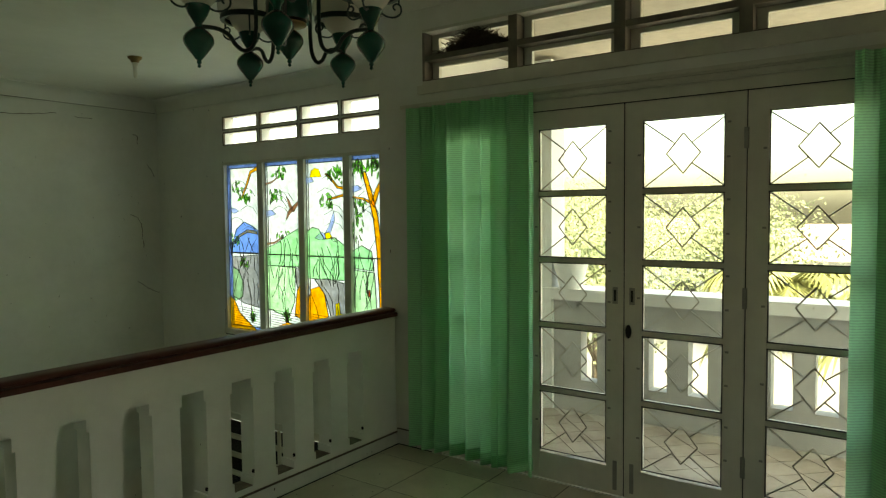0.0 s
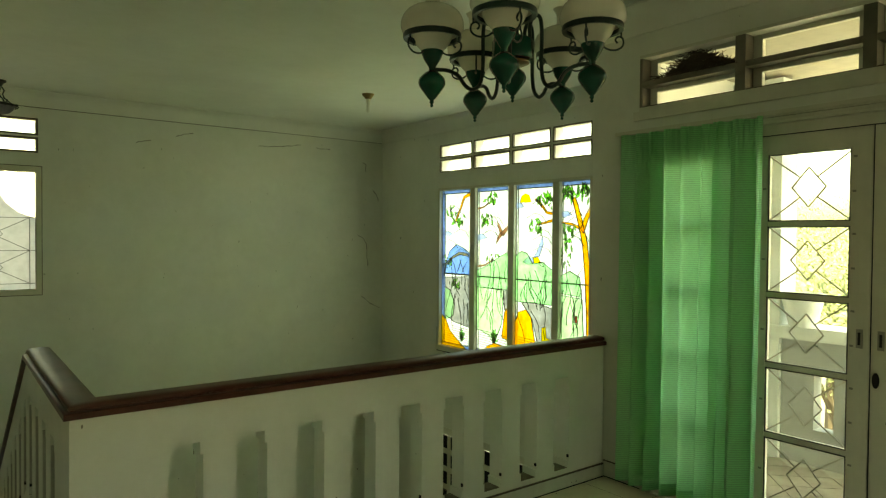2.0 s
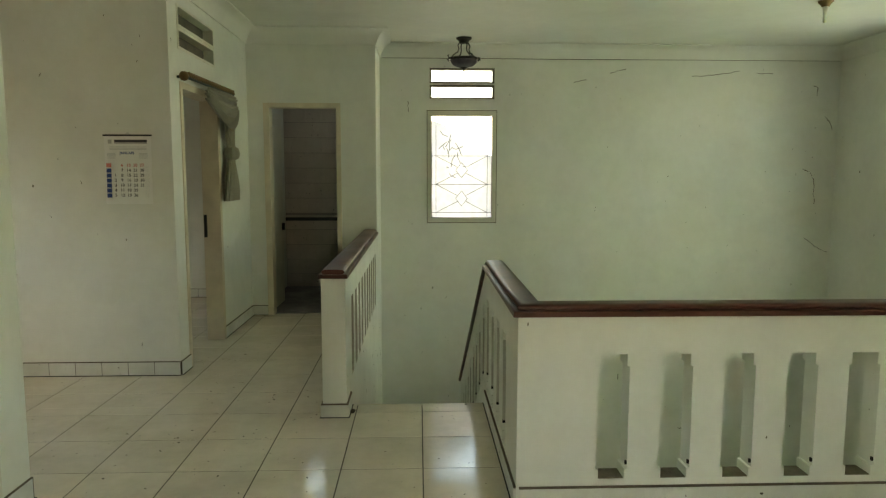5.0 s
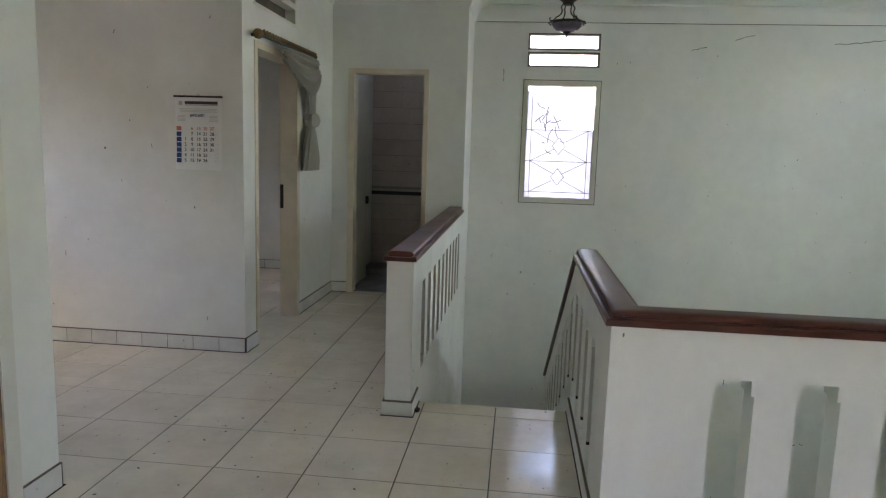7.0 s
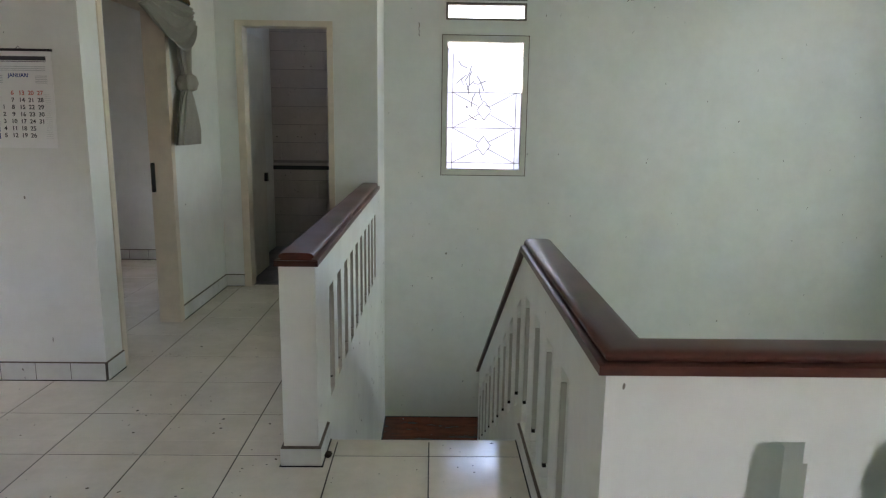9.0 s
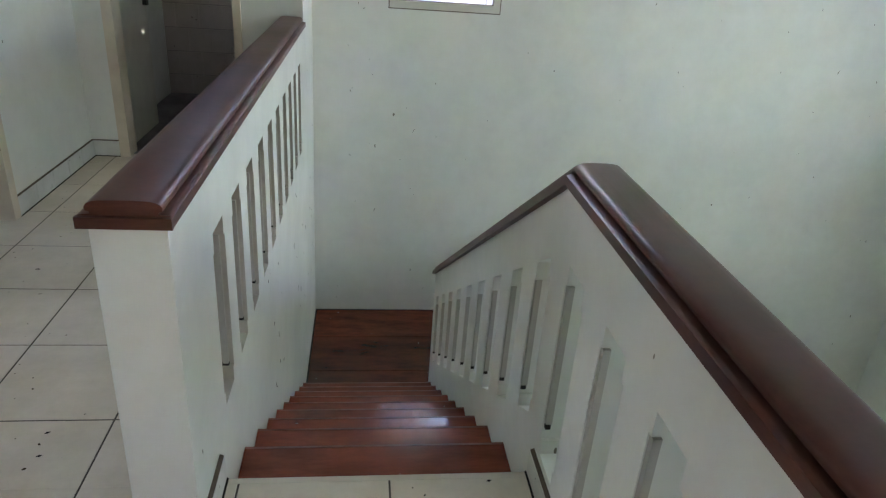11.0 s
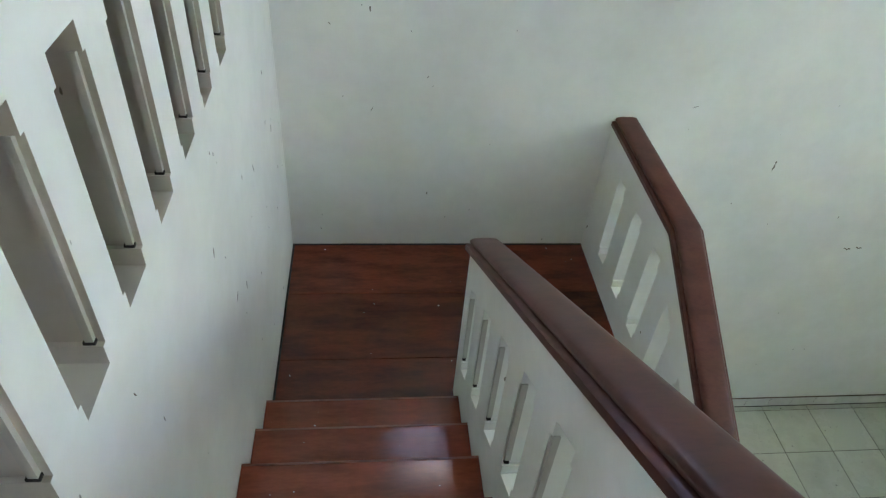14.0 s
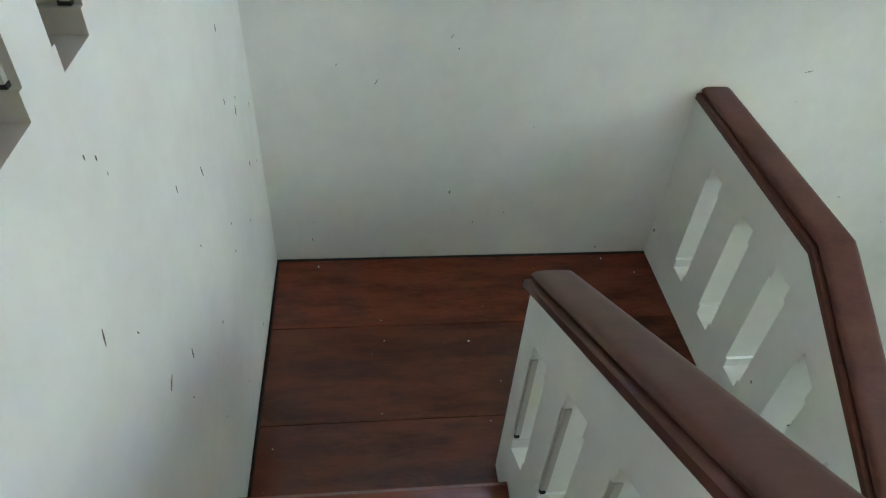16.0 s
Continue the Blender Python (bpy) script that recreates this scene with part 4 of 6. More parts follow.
rng = random.Random(3)
for (ya, yb), design in zip(PANELS, SCENES):
    w, h = ya - yb, Z1 - Z0

    def spot(p):
        return (ya - p[0] * w, Z1 - p[1] * h)

    sheet = part("light", boxes((GX, GX + 0.004, yb, ya, Z0, Z1)), GL["white"], window, "white rippled glass")
    sheet.visible_shadow = False
    lead = bmesh.new()
    edge = 0.035
    for pts in ([(0, 0), (1, 0), (1, 0.022), (0, 0.022)], [(0, 0.978), (1, 0.978), (1, 1), (0, 1)]):
        o = part("border", prism([spot(p) for p in pts], GX - 0.001, 0.003), GL["edge"], sheet, "pale blue border glass")
        o.visible_shadow = False
    for yy in (0.0, 0.05, 0.95, 1.0):
        tube(lead, [(GX - 0.006, *spot((yy, 0))), (GX - 0.006, *spot((yy, 1)))], 0.005, 4)
    for zz in (0.0, 0.022, 0.535, 0.978, 1.0):
        tube(lead, [(GX - 0.006, *spot((0, zz))), (GX - 0.006, *spot((1, zz)))], 0.007 if zz != 0.535 else 0.009, 4)
    for k, (col, pts) in enumerate(design):
        pts = [(min(max(a, 0.0), 1.0), min(max(b, 0.0), 1.0)) for a, b in pts]
        real = [spot(p) for p in pts]
        o = part("glass_piece", prism(real, GX - 0.004 - 0.0006 * (k % 6), 0.002), GL[col], sheet, col + " glass piece" if col not in ("pale", "edge") else "")
        o.visible_shadow = False
        r = 0.0026 if col in ("green", "brown", "cloud", "yellow", "white") else 0.0048
        for p, q in zip(real, real[1:] + real[:1]):
            tube(lead, [(GX - 0.009, *p), (GX - 0.009, *q)], r, 4)
    for k in range(15):
        a, b = rng.uniform(0.05, 0.95), rng.uniform(0.42, 0.72)
        da, db = rng.uniform(-0.3, 0.3), rng.uniform(0.12, 0.24)
        line = [(a + da * t + 0.05 * math.sin(5 * t + k), b + db * t) for t in (0, 0.25, 0.5, 0.75, 1)]
        tube(lead, [(GX - 0.009, *spot((min(0.98, max(0.02, p)), q))) for p, q in line], 0.0032, 4)
    for k in range(5):
        a, b = rng.uniform(0.0, 0.5), rng.uniform(0.1, 0.4)
        line = [(a, b), (a + 0.2, b - 0.025), (a + 0.38, b - 0.01), (a + 0.5, b + 0.03)]
        tube(lead, [(GX - 0.009, *spot(p)) for p in line], 0.003, 4)
    for k in range(8 if design is not SCENES[3] else 0):
        z = 0.86 + 0.014 * k
        tube(lead, [(GX - 0.009, *spot((0.1, z))), (GX - 0.009, *spot((0.5, z + 0.006))), (GX - 0.009, *spot((0.98, z + 0.016)))], 0.004, 4)
    part("lead_lines", lead, M_LEAD, sheet, "black lead lines")

part("joint_line", boxes((GLASS_X - 0.004, GLASS_X, 3.725, 3.738, Z0 - 0.06, Z0 + 0.22), (GLASS_X - 0.004, GLASS_X, 2.9, 3.74, Z0 - 0.075, Z0 - 0.06)), M_GRIME_SHADE, window, "black mould along the frame")

# surrounds of the vents over the coloured window
vents = structure(new("window_4"), "white framed vent openings over the coloured window", "transom window")
for a, b in TR_CUTS:
    for z0, z1 in ((2.335, 2.48), (2.51, 2.655)):
        bm = boxes((GLASS_X - 0.004, GLASS_X + 0.02, a, b, z1 - 0.01, z1 + 0.004), (GLASS_X - 0.004, GLASS_X + 0.02, a, b, z0 - 0.004, z0 + 0.009), (GLASS_X - 0.004, GLASS_X + 0.02, a - 0.004, a + 0.012, z0 + 0.009, z1 - 0.01), (GLASS_X - 0.004, GLASS_X + 0.02, b - 0.012, b + 0.004, z0 + 0.009, z1 - 0.01))
        part("vent_frame", bm, M_SHUT, vents)

# ---- stair window ----
sw = structure(new("window_2"), "frosted leaded window with a broken upper pane", "window")
X0, X1, W0, W1 = -0.283, 0.428, 0.985, 2.17
part("frame", pierced(X0 - 0.045, X1 + 0.045, W0 - 0.05, W1 + 0.055, FAR - 0.012, FAR + 0.06, [(X0, X1, W0, W1)], "x"), M_FRAME, sw, "", False, 0.003)
def xz_prism(pts, y, t):
    bm = bmesh.new()
    lo = [bm.verts.new((x, y, z)) for x, z in pts]
    hi = [bm.verts.new((x, y + t, z)) for x, z in pts]
    bm.faces.new(lo)
    bm.faces.new(hi[::-1])
    for i in range(len(pts)):
        j = (i + 1) % len(pts)
        bm.faces.new([lo[i], lo[j], hi[j], hi[i]])
    bmesh.ops.recalc_face_normals(bm, faces=bm.faces[:])
    return bm


shard = [(X0, W0), (X1, W0), (X1, 1.71), (0.28, 1.76), (0.17, 1.86), (0.12, 1.95), (-0.02, 2.03), (-0.12, 2.06), (X0, 2.13)]
pane = part("pane", xz_prism(shard, FAR + 0.03, 0.004), M_FROST, sw, "frosted glass with a broken upper corner")
pane.visible_shadow = False
bm = bmesh.new()
xa, xb, xc = X0 + 0.055, X1 - 0.055, (X0 + X1) / 2
rows = [1.05, 1.38, 1.71, 2.04]
for z in rows[:3]:
    tube(bm, [(X0, FAR + 0.026, z), (X1, FAR + 0.026, z)], 0.004, 4)
for x in (xa, xb):
    tube(bm, [(x, FAR + 0.026, W0), (x, FAR + 0.026, 1.72 if x > 0 else 2.06)], 0.004, 4)
for z0, z1 in ((rows[0], rows[1]), (rows[1], rows[2])):
    zc = (z0 + z1) / 2
    dia = [(xc, zc + 0.09), (xc + 0.07, zc), (xc, zc - 0.09), (xc - 0.07, zc)]
    for p, q in zip(dia, dia[1:] + dia[:1]):
        tube(bm, [(p[0], FAR + 0.026, p[1]), (q[0], FAR + 0.026, q[1])], 0.004, 4)
    for sx, xe in ((-1, xa), (1, xb)):
        for ze in (z0, z1):
            tube(bm, [(xc + sx * 0.05, FAR + 0.026, zc + (0.035 if ze == z1 else -0.035)), (xe, FAR + 0.026, ze)], 0.004, 4)
part("lead_lines", bm, M_LEAD, sw, "thin lead lines")
part("joint_line", pierced(X0 - 0.052, X1 + 0.052, W0 - 0.057, W1 + 0.062, FAR - 0.004, FAR + 0.004, [(X0 - 0.045, X1 + 0.045, W0 - 0.05, W1 + 0.055)], "x"), M_LINE, sw, "dark gap round the frame")
part("bead", pierced(X0, X1, W0, W1, FAR + 0.015, FAR + 0.03, [(X0 + 0.006, X1 - 0.006, W0 + 0.006, W1 - 0.006)], "x"), M_LINE, sw, "dark glazing bead")
bm = bmesh.new()
rng = random.Random(8)
for i in range(14):
    p = Vector((rng.uniform(-0.14, 0.08), FAR + 0.02, rng.uniform(1.5, 1.95)))
    q = p + Vector((rng.uniform(-0.12, 0.14), 0, rng.uniform(-0.16, 0.16)))
    tube(bm, [p, (p + q) / 2 + Vector((rng.uniform(-0.02, 0.02), 0, rng.uniform(-0.02, 0.02))), q], 0.0055, 4)
part("crack", bm, M_LEAD, sw, "dark cracks and bent lead")
v2 = structure(new("window_5"), "two narrow vent openings above the stair window", "transom window")
for z0, z1 in ((2.375, 2.505), (2.55, 2.695)):
    part("vent_frame", pierced(-0.3, 0.445, z0 - 0.012, z1 + 0.012, FAR - 0.006, FAR + 0.03, [(-0.28, 0.425, z0 + 0.006, z1 - 0.008)], "x"), M_SHUT, v2)

# ---- chandelier ----
CH = Vector((1.363, -0.954, 2.05))
ch = empty("chandelier", "dark green iron chandelier with five frosted oil-lamp shades", "chandelier", "", CH)


def smooth_line(pts, steps=6):
    """Rounds a line of points."""
    out = []
    for k in range(len(pts) - 1):
        p = [pts[min(max(k + d, 0), len(pts) - 1)] for d in (-1, 0, 1, 2)]
        for i in range(steps):
            t = i / steps
            out.append(tuple(0.5 * (2 * b + (c - a) * t + (2 * a - 5 * b + 4 * c - d) * t * t + (3 * b - a - 3 * c + d) * t ** 3) for a, b, c, d in zip(*p)))
    return out + [tuple(pts[-1])]


DROP = [(0.002, 0.0), (0.007, 0.005), (0.004, 0.012), (0.009, 0.018), (0.006, 0.026)] + smooth_line([(0.012, 0.03), (0.024, 0.046), (0.044, 0.073), (0.051, 0.09), (0.047, 0.108), (0.03, 0.126), (0.012, 0.138)], 4)
part("drop", lathe(bmesh.new(), DROP, (0, 0, 0.028), 24), M_ENAMEL, ch, "green enamelled drop", True)
part("flange", lathe(bmesh.new(), [(0.012, 0.165), (0.045, 0.168), (0.062, 0.175), (0.064, 0.182), (0.03, 0.186)]), M_BRASS, ch, "tarnished brass flange", True)
part("drum", lathe(bmesh.new(), [(0.03, 0.184), (0.078, 0.188), (0.08, 0.194), (0.08, 0.258), (0.074, 0.266), (0.04, 0.275), (0.022, 0.29), (0.022, 0.35), (0.04, 0.37), (0.03, 0.4), (0.012, 0.42)], (0, 0, 0), 28), M_ENAMEL, ch, "green enamelled hub", True)
part("stem", lathe(bmesh.new(), [(0.009, 0.42), (0.009, 0.88), (0.05, 0.9), (0.055, 0.93), (0.0, 0.93)], (0, 0, 0), 12), M_IRON, ch, "", True)
for k in range(5):
    a = radians(5.6 + 72 * k)
    c, s = math.cos(a), math.sin(a)

    def at(r, z):
        return (r * c, r * s, z)

    curve = smooth_line([(0.07, 0.25), (0.068, 0.31), (0.085, 0.345), (0.108, 0.335), (0.116, 0.28), (0.116, 0.16), (0.126, 0.095), (0.155, 0.072), (0.185, 0.088), (0.21, 0.122), (0.25, 0.14), (0.31, 0.142)])
    arm = part("arm", tube(bmesh.new(), [at(r, z) for r, z in curve], 0.0075, 8), M_IRON, ch, "curved green-black iron arm", True)
    o = at(0.31, 0)
    part("finial", lathe(bmesh.new(), DROP, o, 24), M_ENAMEL, arm, "green enamelled drop", True)
    part("cup", lathe(bmesh.new(), [(0.011, 0.136), (0.012, 0.148), (0.018, 0.158), (0.032, 0.18), (0.041, 0.202), (0.042, 0.21), (0.034, 0.214)], o, 22), M_ENAMEL, arm, "green enamelled cup", True)
    part("bowl", lathe(bmesh.new(), smooth_line([(0.032, 0.208), (0.044, 0.216), (0.062, 0.235), (0.074, 0.258), (0.08, 0.276)], 3) + smooth_line([(0.077, 0.276), (0.07, 0.258), (0.058, 0.236), (0.04, 0.219), (0.03, 0.213)], 3), o, 28), M_SHADE, arm, "cream opal glass bowl", True)
    bm = bmesh.new()
    lathe(bm, [(0.094, 0.256), (0.108, 0.254), (0.111, 0.262), (0.109, 0.274), (0.096, 0.272), (0.094, 0.256)], o, 32)
    for q in range(3):
        b = a + 0.6 + q * 2 * math.pi / 3
        cb, sb = math.cos(b), math.sin(b)
        scroll = smooth_line([(0.036, 0.205), (0.06, 0.192), (0.09, 0.192), (0.112, 0.208), (0.112, 0.232), (0.096, 0.24), (0.084, 0.228), (0.092, 0.216)], 4)
        tube(bm, [(o[0] + r * cb, o[1] + r * sb, z) for r, z in scroll], 0.0036, 6)
        tube(bm, [(o[0] + 0.105 * cb, o[1] + 0.105 * sb, 0.237), (o[0] + 0.106 * cb, o[1] + 0.106 * sb, 0.26)], 0.0036, 6)
    part("ring", bm, M_IRON, arm, "black iron ring with scrolls", True)
    dome = smooth_line([(0.105, 0.27), (0.116, 0.288), (0.119, 0.306), (0.114, 0.332), (0.098, 0.356), (0.074, 0.372), (0.052, 0.38)], 4)
    part("shade", lathe(bmesh.new(), dome + [(r - 0.003, z - 0.003) for r, z in dome[::-1]], o, 32), M_SHADE, arm, "frosted opal dome shade", True)
    part("chimney", lathe(bmesh.new(), smooth_line([(0.03, 0.27), (0.034, 0.33), (0.027, 0.39), (0.028, 0.43), (0.042, 0.456)], 4) + [(0.039, 0.456), (0.025, 0.43), (0.024, 0.39), (0.031, 0.33), (0.027, 0.27)], o, 20), M_SHADE, arm, "frilled glass chimney", True)

# ---- iron ceiling lamp over the stairs ----
cl = empty("ceiling_lamp", "black wrought-iron ceiling lamp with a glass bowl", "lamp", "", (0.066, 4.63, 2.97))
part("canopy", lathe(bmesh.new(), [(0.0, 0.0), (0.085, 0.0), (0.085, -0.012), (0.06, -0.03), (0.045, -0.06), (0.0, -0.065)], (0, 0, 0), 16), M_BLACK, cl, "", True)
for k in range(4):
    a = 0.4 + k * math.pi / 2
    pts = [(0.05, -0.05), (0.075, -0.085), (0.06, -0.12), (0.075, -0.155), (0.12, -0.185), (0.155, -0.22), (0.185, -0.22), (0.195, -0.2), (0.18, -0.195)]
    part("arm", tube(bmesh.new(), [(r * math.cos(a), r * math.sin(a), z) for r, z in pts], 0.0065, 6), M_BLACK, cl, "", True)
bm = bmesh.new()
lathe(bm, [(0.15, -0.215), (0.162, -0.218), (0.162, -0.238), (0.15, -0.24), (0.15, -0.215)], (0, 0, 0), 24)
for k in range(16):
    a = 2 * math.pi * k / 16
    tube(bm, [(0.16 * math.cos(a), 0.16 * math.sin(a), -0.222), (0.18 * math.cos(a), 0.18 * math.sin(a), -0.235), (0.165 * math.cos(a), 0.165 * math.sin(a), -0.25)], [0.008, 0.007, 0.003], 5)
part("leaf_ring", bm, M_BLACK, cl, "black iron ring of leaves", True)
part("bowl", lathe(bmesh.new(), [(0.148, -0.236), (0.14, -0.265), (0.11, -0.295), (0.06, -0.312), (0.03, -0.316), (0.03, -0.312), (0.06, -0.307), (0.106, -0.29), (0.134, -0.263), (0.142, -0.238)], (0, 0, 0), 24), milky("bowl_glass", (0.5, 0.48, 0.55), 0.45), cl, "smoky mauve glass bowl", True)
part("finial", lathe(bmesh.new(), [(0.0, -0.375), (0.005, -0.37), (0.006, -0.35), (0.03, -0.33), (0.045, -0.315), (0.02, -0.3), (0.0, -0.3)], (0, 0, 0), 12), M_BLACK, cl, "", True)

# bare lamp holder
lh = empty("lamp_holder", "bare ceiling lamp holder with a slim tube bulb", "lamp", "", (3.06, 2.965, 2.97))
part("rose", lathe(bmesh.new(), [(0.0, 0), (0.062, 0), (0.06, -0.012), (0.04, -0.03), (0.03, -0.05), (0.0, -0.05)], (0, 0, 0), 16), M_BRASS, lh, "yellowed plastic rose", True)
part("socket", lathe(bmesh.new(), [(0.0, -0.05), (0.024, -0.05), (0.022, -0.085), (0.0, -0.085)], (0, 0, 0), 14), M_WHITE, lh, "white socket", True)
part("bulb", lathe(bmesh.new(), [(0.016, -0.085), (0.017, -0.17), (0.012, -0.185), (0.0, -0.187)], (0, 0, 0), 12), M_WHITE, lh, "white tube bulb", True)

# ---- calendar ----
cal = empty("wall_calendar_sheet", "white paper wall calendar for January with a blue side strip", "calendar", "", (-2.67, CAL_Y, 1.27))
CW, CHH = 0.33, 0.49
bm = bmesh.new()
rings = []
for i in range(10):
    z, d = CHH * i / 9, 0.006 + 0.012 * (1 - i / 9) ** 2
    rings.append([bm.verts.new(p) for p in ((0, -d, z), (CW, -d - 0.004, z), (CW, -d - 0.001, z), (0, 0.003 - d, z))])
for r0, r1 in zip(rings, rings[1:]):
    for i in range(4):
        j = (i + 1) % 4
        bm.faces.new([r0[i], r0[j], r1[j], r1[i]])
bm.faces.new(rings[0][::-1])
bm.faces.new(rings[-1])
sheet = part("sheet", bm, M_PAPER, cal, "slightly curled paper sheet")
part("binding", boxes((-0.004, CW + 0.004, -0.018, -0.001, CHH - 0.008, CHH + 0.004)), M_BLACK, cal, "black tin binding strip")
part("hanger", tube(bmesh.new(), [(CW / 2 - 0.015, -0.004, CHH), (CW / 2, -0.004, CHH + 0.018), (CW / 2 + 0.015, -0.004, CHH)], 0.0015, 5), M_BLACK, cal)


def flat(name, x0, x1, z0, z1, mat, lab=""):
    d = 0.0125 + 0.012 * (1 - z0 / CHH) ** 2 + 0.004 * (x1 / CW)
    return part(name, boxes((x0, x1, -d - 0.0008, -d, z0, z1)), mat, sheet, lab)


flat("printed_bar", 0.075, 0.305, 0.437, 0.457, M_INK, "dark heading bar")
flat("printed_line", 0.075, 0.305, 0.43, 0.4325, M_INK)
flat("emblem", 0.03, 0.055, 0.43, 0.458, plain("emblem_grey", (0.5, 0.5, 0.48), 0.7), "pale round emblem")
for z in (0.405, 0.395, 0.386):
    flat("printed_line", 0.04, 0.3, z, z + 0.003, plain("faint_ink", (0.55, 0.56, 0.55), 0.7))
flat("sunday_mark", 0.012, 0.046, 0.262, 0.29, M_RED, "pale red day mark")
for k in range(6):
    flat("day_mark", 0.012, 0.046, 0.046 + 0.0355 * k, 0.076 + 0.0355 * k, M_BLUE, "blue day mark")
for k in range(24):
    flat("printed_line", 0.282, 0.314, 0.05 + 0.0095 * k, 0.0512 + 0.0095 * k, bpy.data.materials["faint_ink"])
for x in (0.02, 0.245):
    for k in range(5):
        flat("small_month", x, x + 0.06, 0.325 + 0.0085 * k, 0.3282 + 0.0085 * k, bpy.data.materials["faint_ink"])


def lettering(body, x, z, size, mat):
    cu = bpy.data.curves.new("lettering", "FONT")
    cu.body, cu.size, cu.align_x, cu.extrude, cu.offset = body, size, "CENTER", 0.0003, 0.0006
    cu.materials.append(mat)
    ob = new("lettering", cu)
    ob.parent = sheet
    d = 0.0132 + 0.012 * (1 - z / CHH) ** 2 + 0.004 * (x / CW)
    ob.location, ob.rotation_euler = (x, -d, z), (math.pi / 2, 0, 0)
    return ob


lettering("JANUARI", 0.16, 0.355, 0.026, M_BLUE)
for r in range(7):
    z = 0.268 - 0.0355 * r
    for c in range(5):
        day = r - 1 + 7 * c
        if 1 <= day <= 31:
            lettering(str(day), 0.075 + 0.047 * c, z - 0.001, 0.03, M_RED if r == 0 else M_INK)

# ---- passage: bedroom doorway, pelmet, skirting ----
bd = structure(new("door_frame_bedroom"), "cream painted door frame of the bedroom", "door frame")
part("jamb", boxes((HALL_X - 0.14, HALL_X + 0.012, 3.165, 3.225, 0, 2.17)), M_JAMB, bd, "", False, 0.004)
part("jamb", boxes((HALL_X - 0.15, HALL_X + 0.008, 2.275, 2.325, 0, 2.17)), M_JAMB, bd, "", False, 0.004)
part("head", boxes((HALL_X - 0.15, HALL_X + 0.008, 2.325, 3.165, 2.12, 2.17)), M_JAMB, bd, "", False, 0.004)
part("strike_plate", boxes((HALL_X - 0.136, HALL_X - 0.108, 3.16, 3.166, 0.93, 1.13)), M_BLACK, bd, "dark strike plate")
bv = structure(new("window_6"), "two louvred vents above the bedroom doorway", "transom window")
for z0, z1 in ((2.42, 2.545), (2.58, 2.715)):
    part("vent_frame", pierced(2.27, 3.17, z0 - 0.015, z1 + 0.015, HALL_X - 0.1, HALL_X + 0.004, [(2.3, 3.14, z0 + 0.005, z1 - 0.005)], "y"), M_PAINT, bv)
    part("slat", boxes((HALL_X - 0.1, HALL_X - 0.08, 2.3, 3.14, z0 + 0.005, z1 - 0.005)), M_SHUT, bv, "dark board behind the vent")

pole = empty("curtain_pole", "dark carved curtain pole with a brass ball end", "curtain pole")
part("pole", tube(bmesh.new(), [(-2.125, 2.17, 2.19), (-2.125, 3.46, 2.21)], 0.013, 10), M_IRON, pole, "", True)
part("ball", lathe(bmesh.new(), [(0.0, -0.034), (0.02, -0.03), (0.034, -0.01), (0.034, 0.01), (0.02, 0.03), (0.0, 0.034)], (-2.125, 2.165, 2.19), 14), M_BRASS, pole, "brass ball finial", True)
for y in (2.24, 3.44):
    part("bracket", boxes((HALL_X, -2.12, y - 0.01, y + 0.01, 2.185, 2.205)), M_IRON, pole)
bm = bmesh.new()
for k in range(22):
    y = 2.22 + 0.056 * k
    z = 2.2 + 0.0155 * k / 22
    tube(bm, [(-2.138, y, z + 0.006), (-2.112, y + 0.02, z + 0.02), (-2.108, y + 0.045, z - 0.006)], [0.01, 0.013, 0.007], 6)
part("vine", bm, M_BRASS, pole, "twisted metal leaves", True)

swag = empty("swag_curtain", "grey sheer swag knotted beside the bedroom doorway", "curtain")
bm = bmesh.new()
nu, nv = 30, 22
grid = []
for i in range(nu + 1):
    u = i / nu
    row = []
    for j in range(nv + 1):
        v = j / nv
        y = 2.62 + 0.86 * u + 0.02 * math.sin(9 * v)
        drop = 0.05 + (0.10 + 0.28 * v) * v ** 0.8 * math.sin(math.pi * min(1, 0.25 + 0.75 * u)) ** 0.7 * (0.35 + 0.65 * u) + 0.12 * v * u
        z = 2.225 - drop + 0.012 * u
        x = -2.105 + 0.02 * math.sin(v * 26 + 2 * u) * (0.3 + v) + 0.025 * math.sin(math.pi * u)
        row.append(bm.verts.new((x, y, z)))
    grid.append(row)
for i in range(nu):
    for j in range(nv):
        bm.faces.new([grid[i][j], grid[i + 1][j], grid[i + 1][j + 1], grid[i][j + 1]])
p = part("swag", bm, M_GREY, swag, "draped grey sheer", True)
p.modifiers.new("thickness", "SOLIDIFY").thickness = 0.003


def gathered(name, rings, lab):
    """A bundle of cloth: rings of (y, z, width, depth, folds)."""
    bm, seg, made = bmesh.new(), 48, []
    for y, z, w, d, f in rings:
        made.append([bm.verts.new((-2.135 + d * math.sin(a) * (1 + 0.25 * math.sin(f * a)), y + w * math.cos(a) * (1 + 0.1 * math.sin(f * a + 1)), z)) for a in (2 * math.pi * i / seg for i in range(seg))])
    for r0, r1 in zip(made, made[1:]):
        for i in range(seg):
            bm.faces.new([r0[i], r0[(i + 1) % seg], r1[(i + 1) % seg], r1[i]])
    bm.faces.new(made[0][::-1])
    return part(name, bm, M_GREY, swag, lab, True)


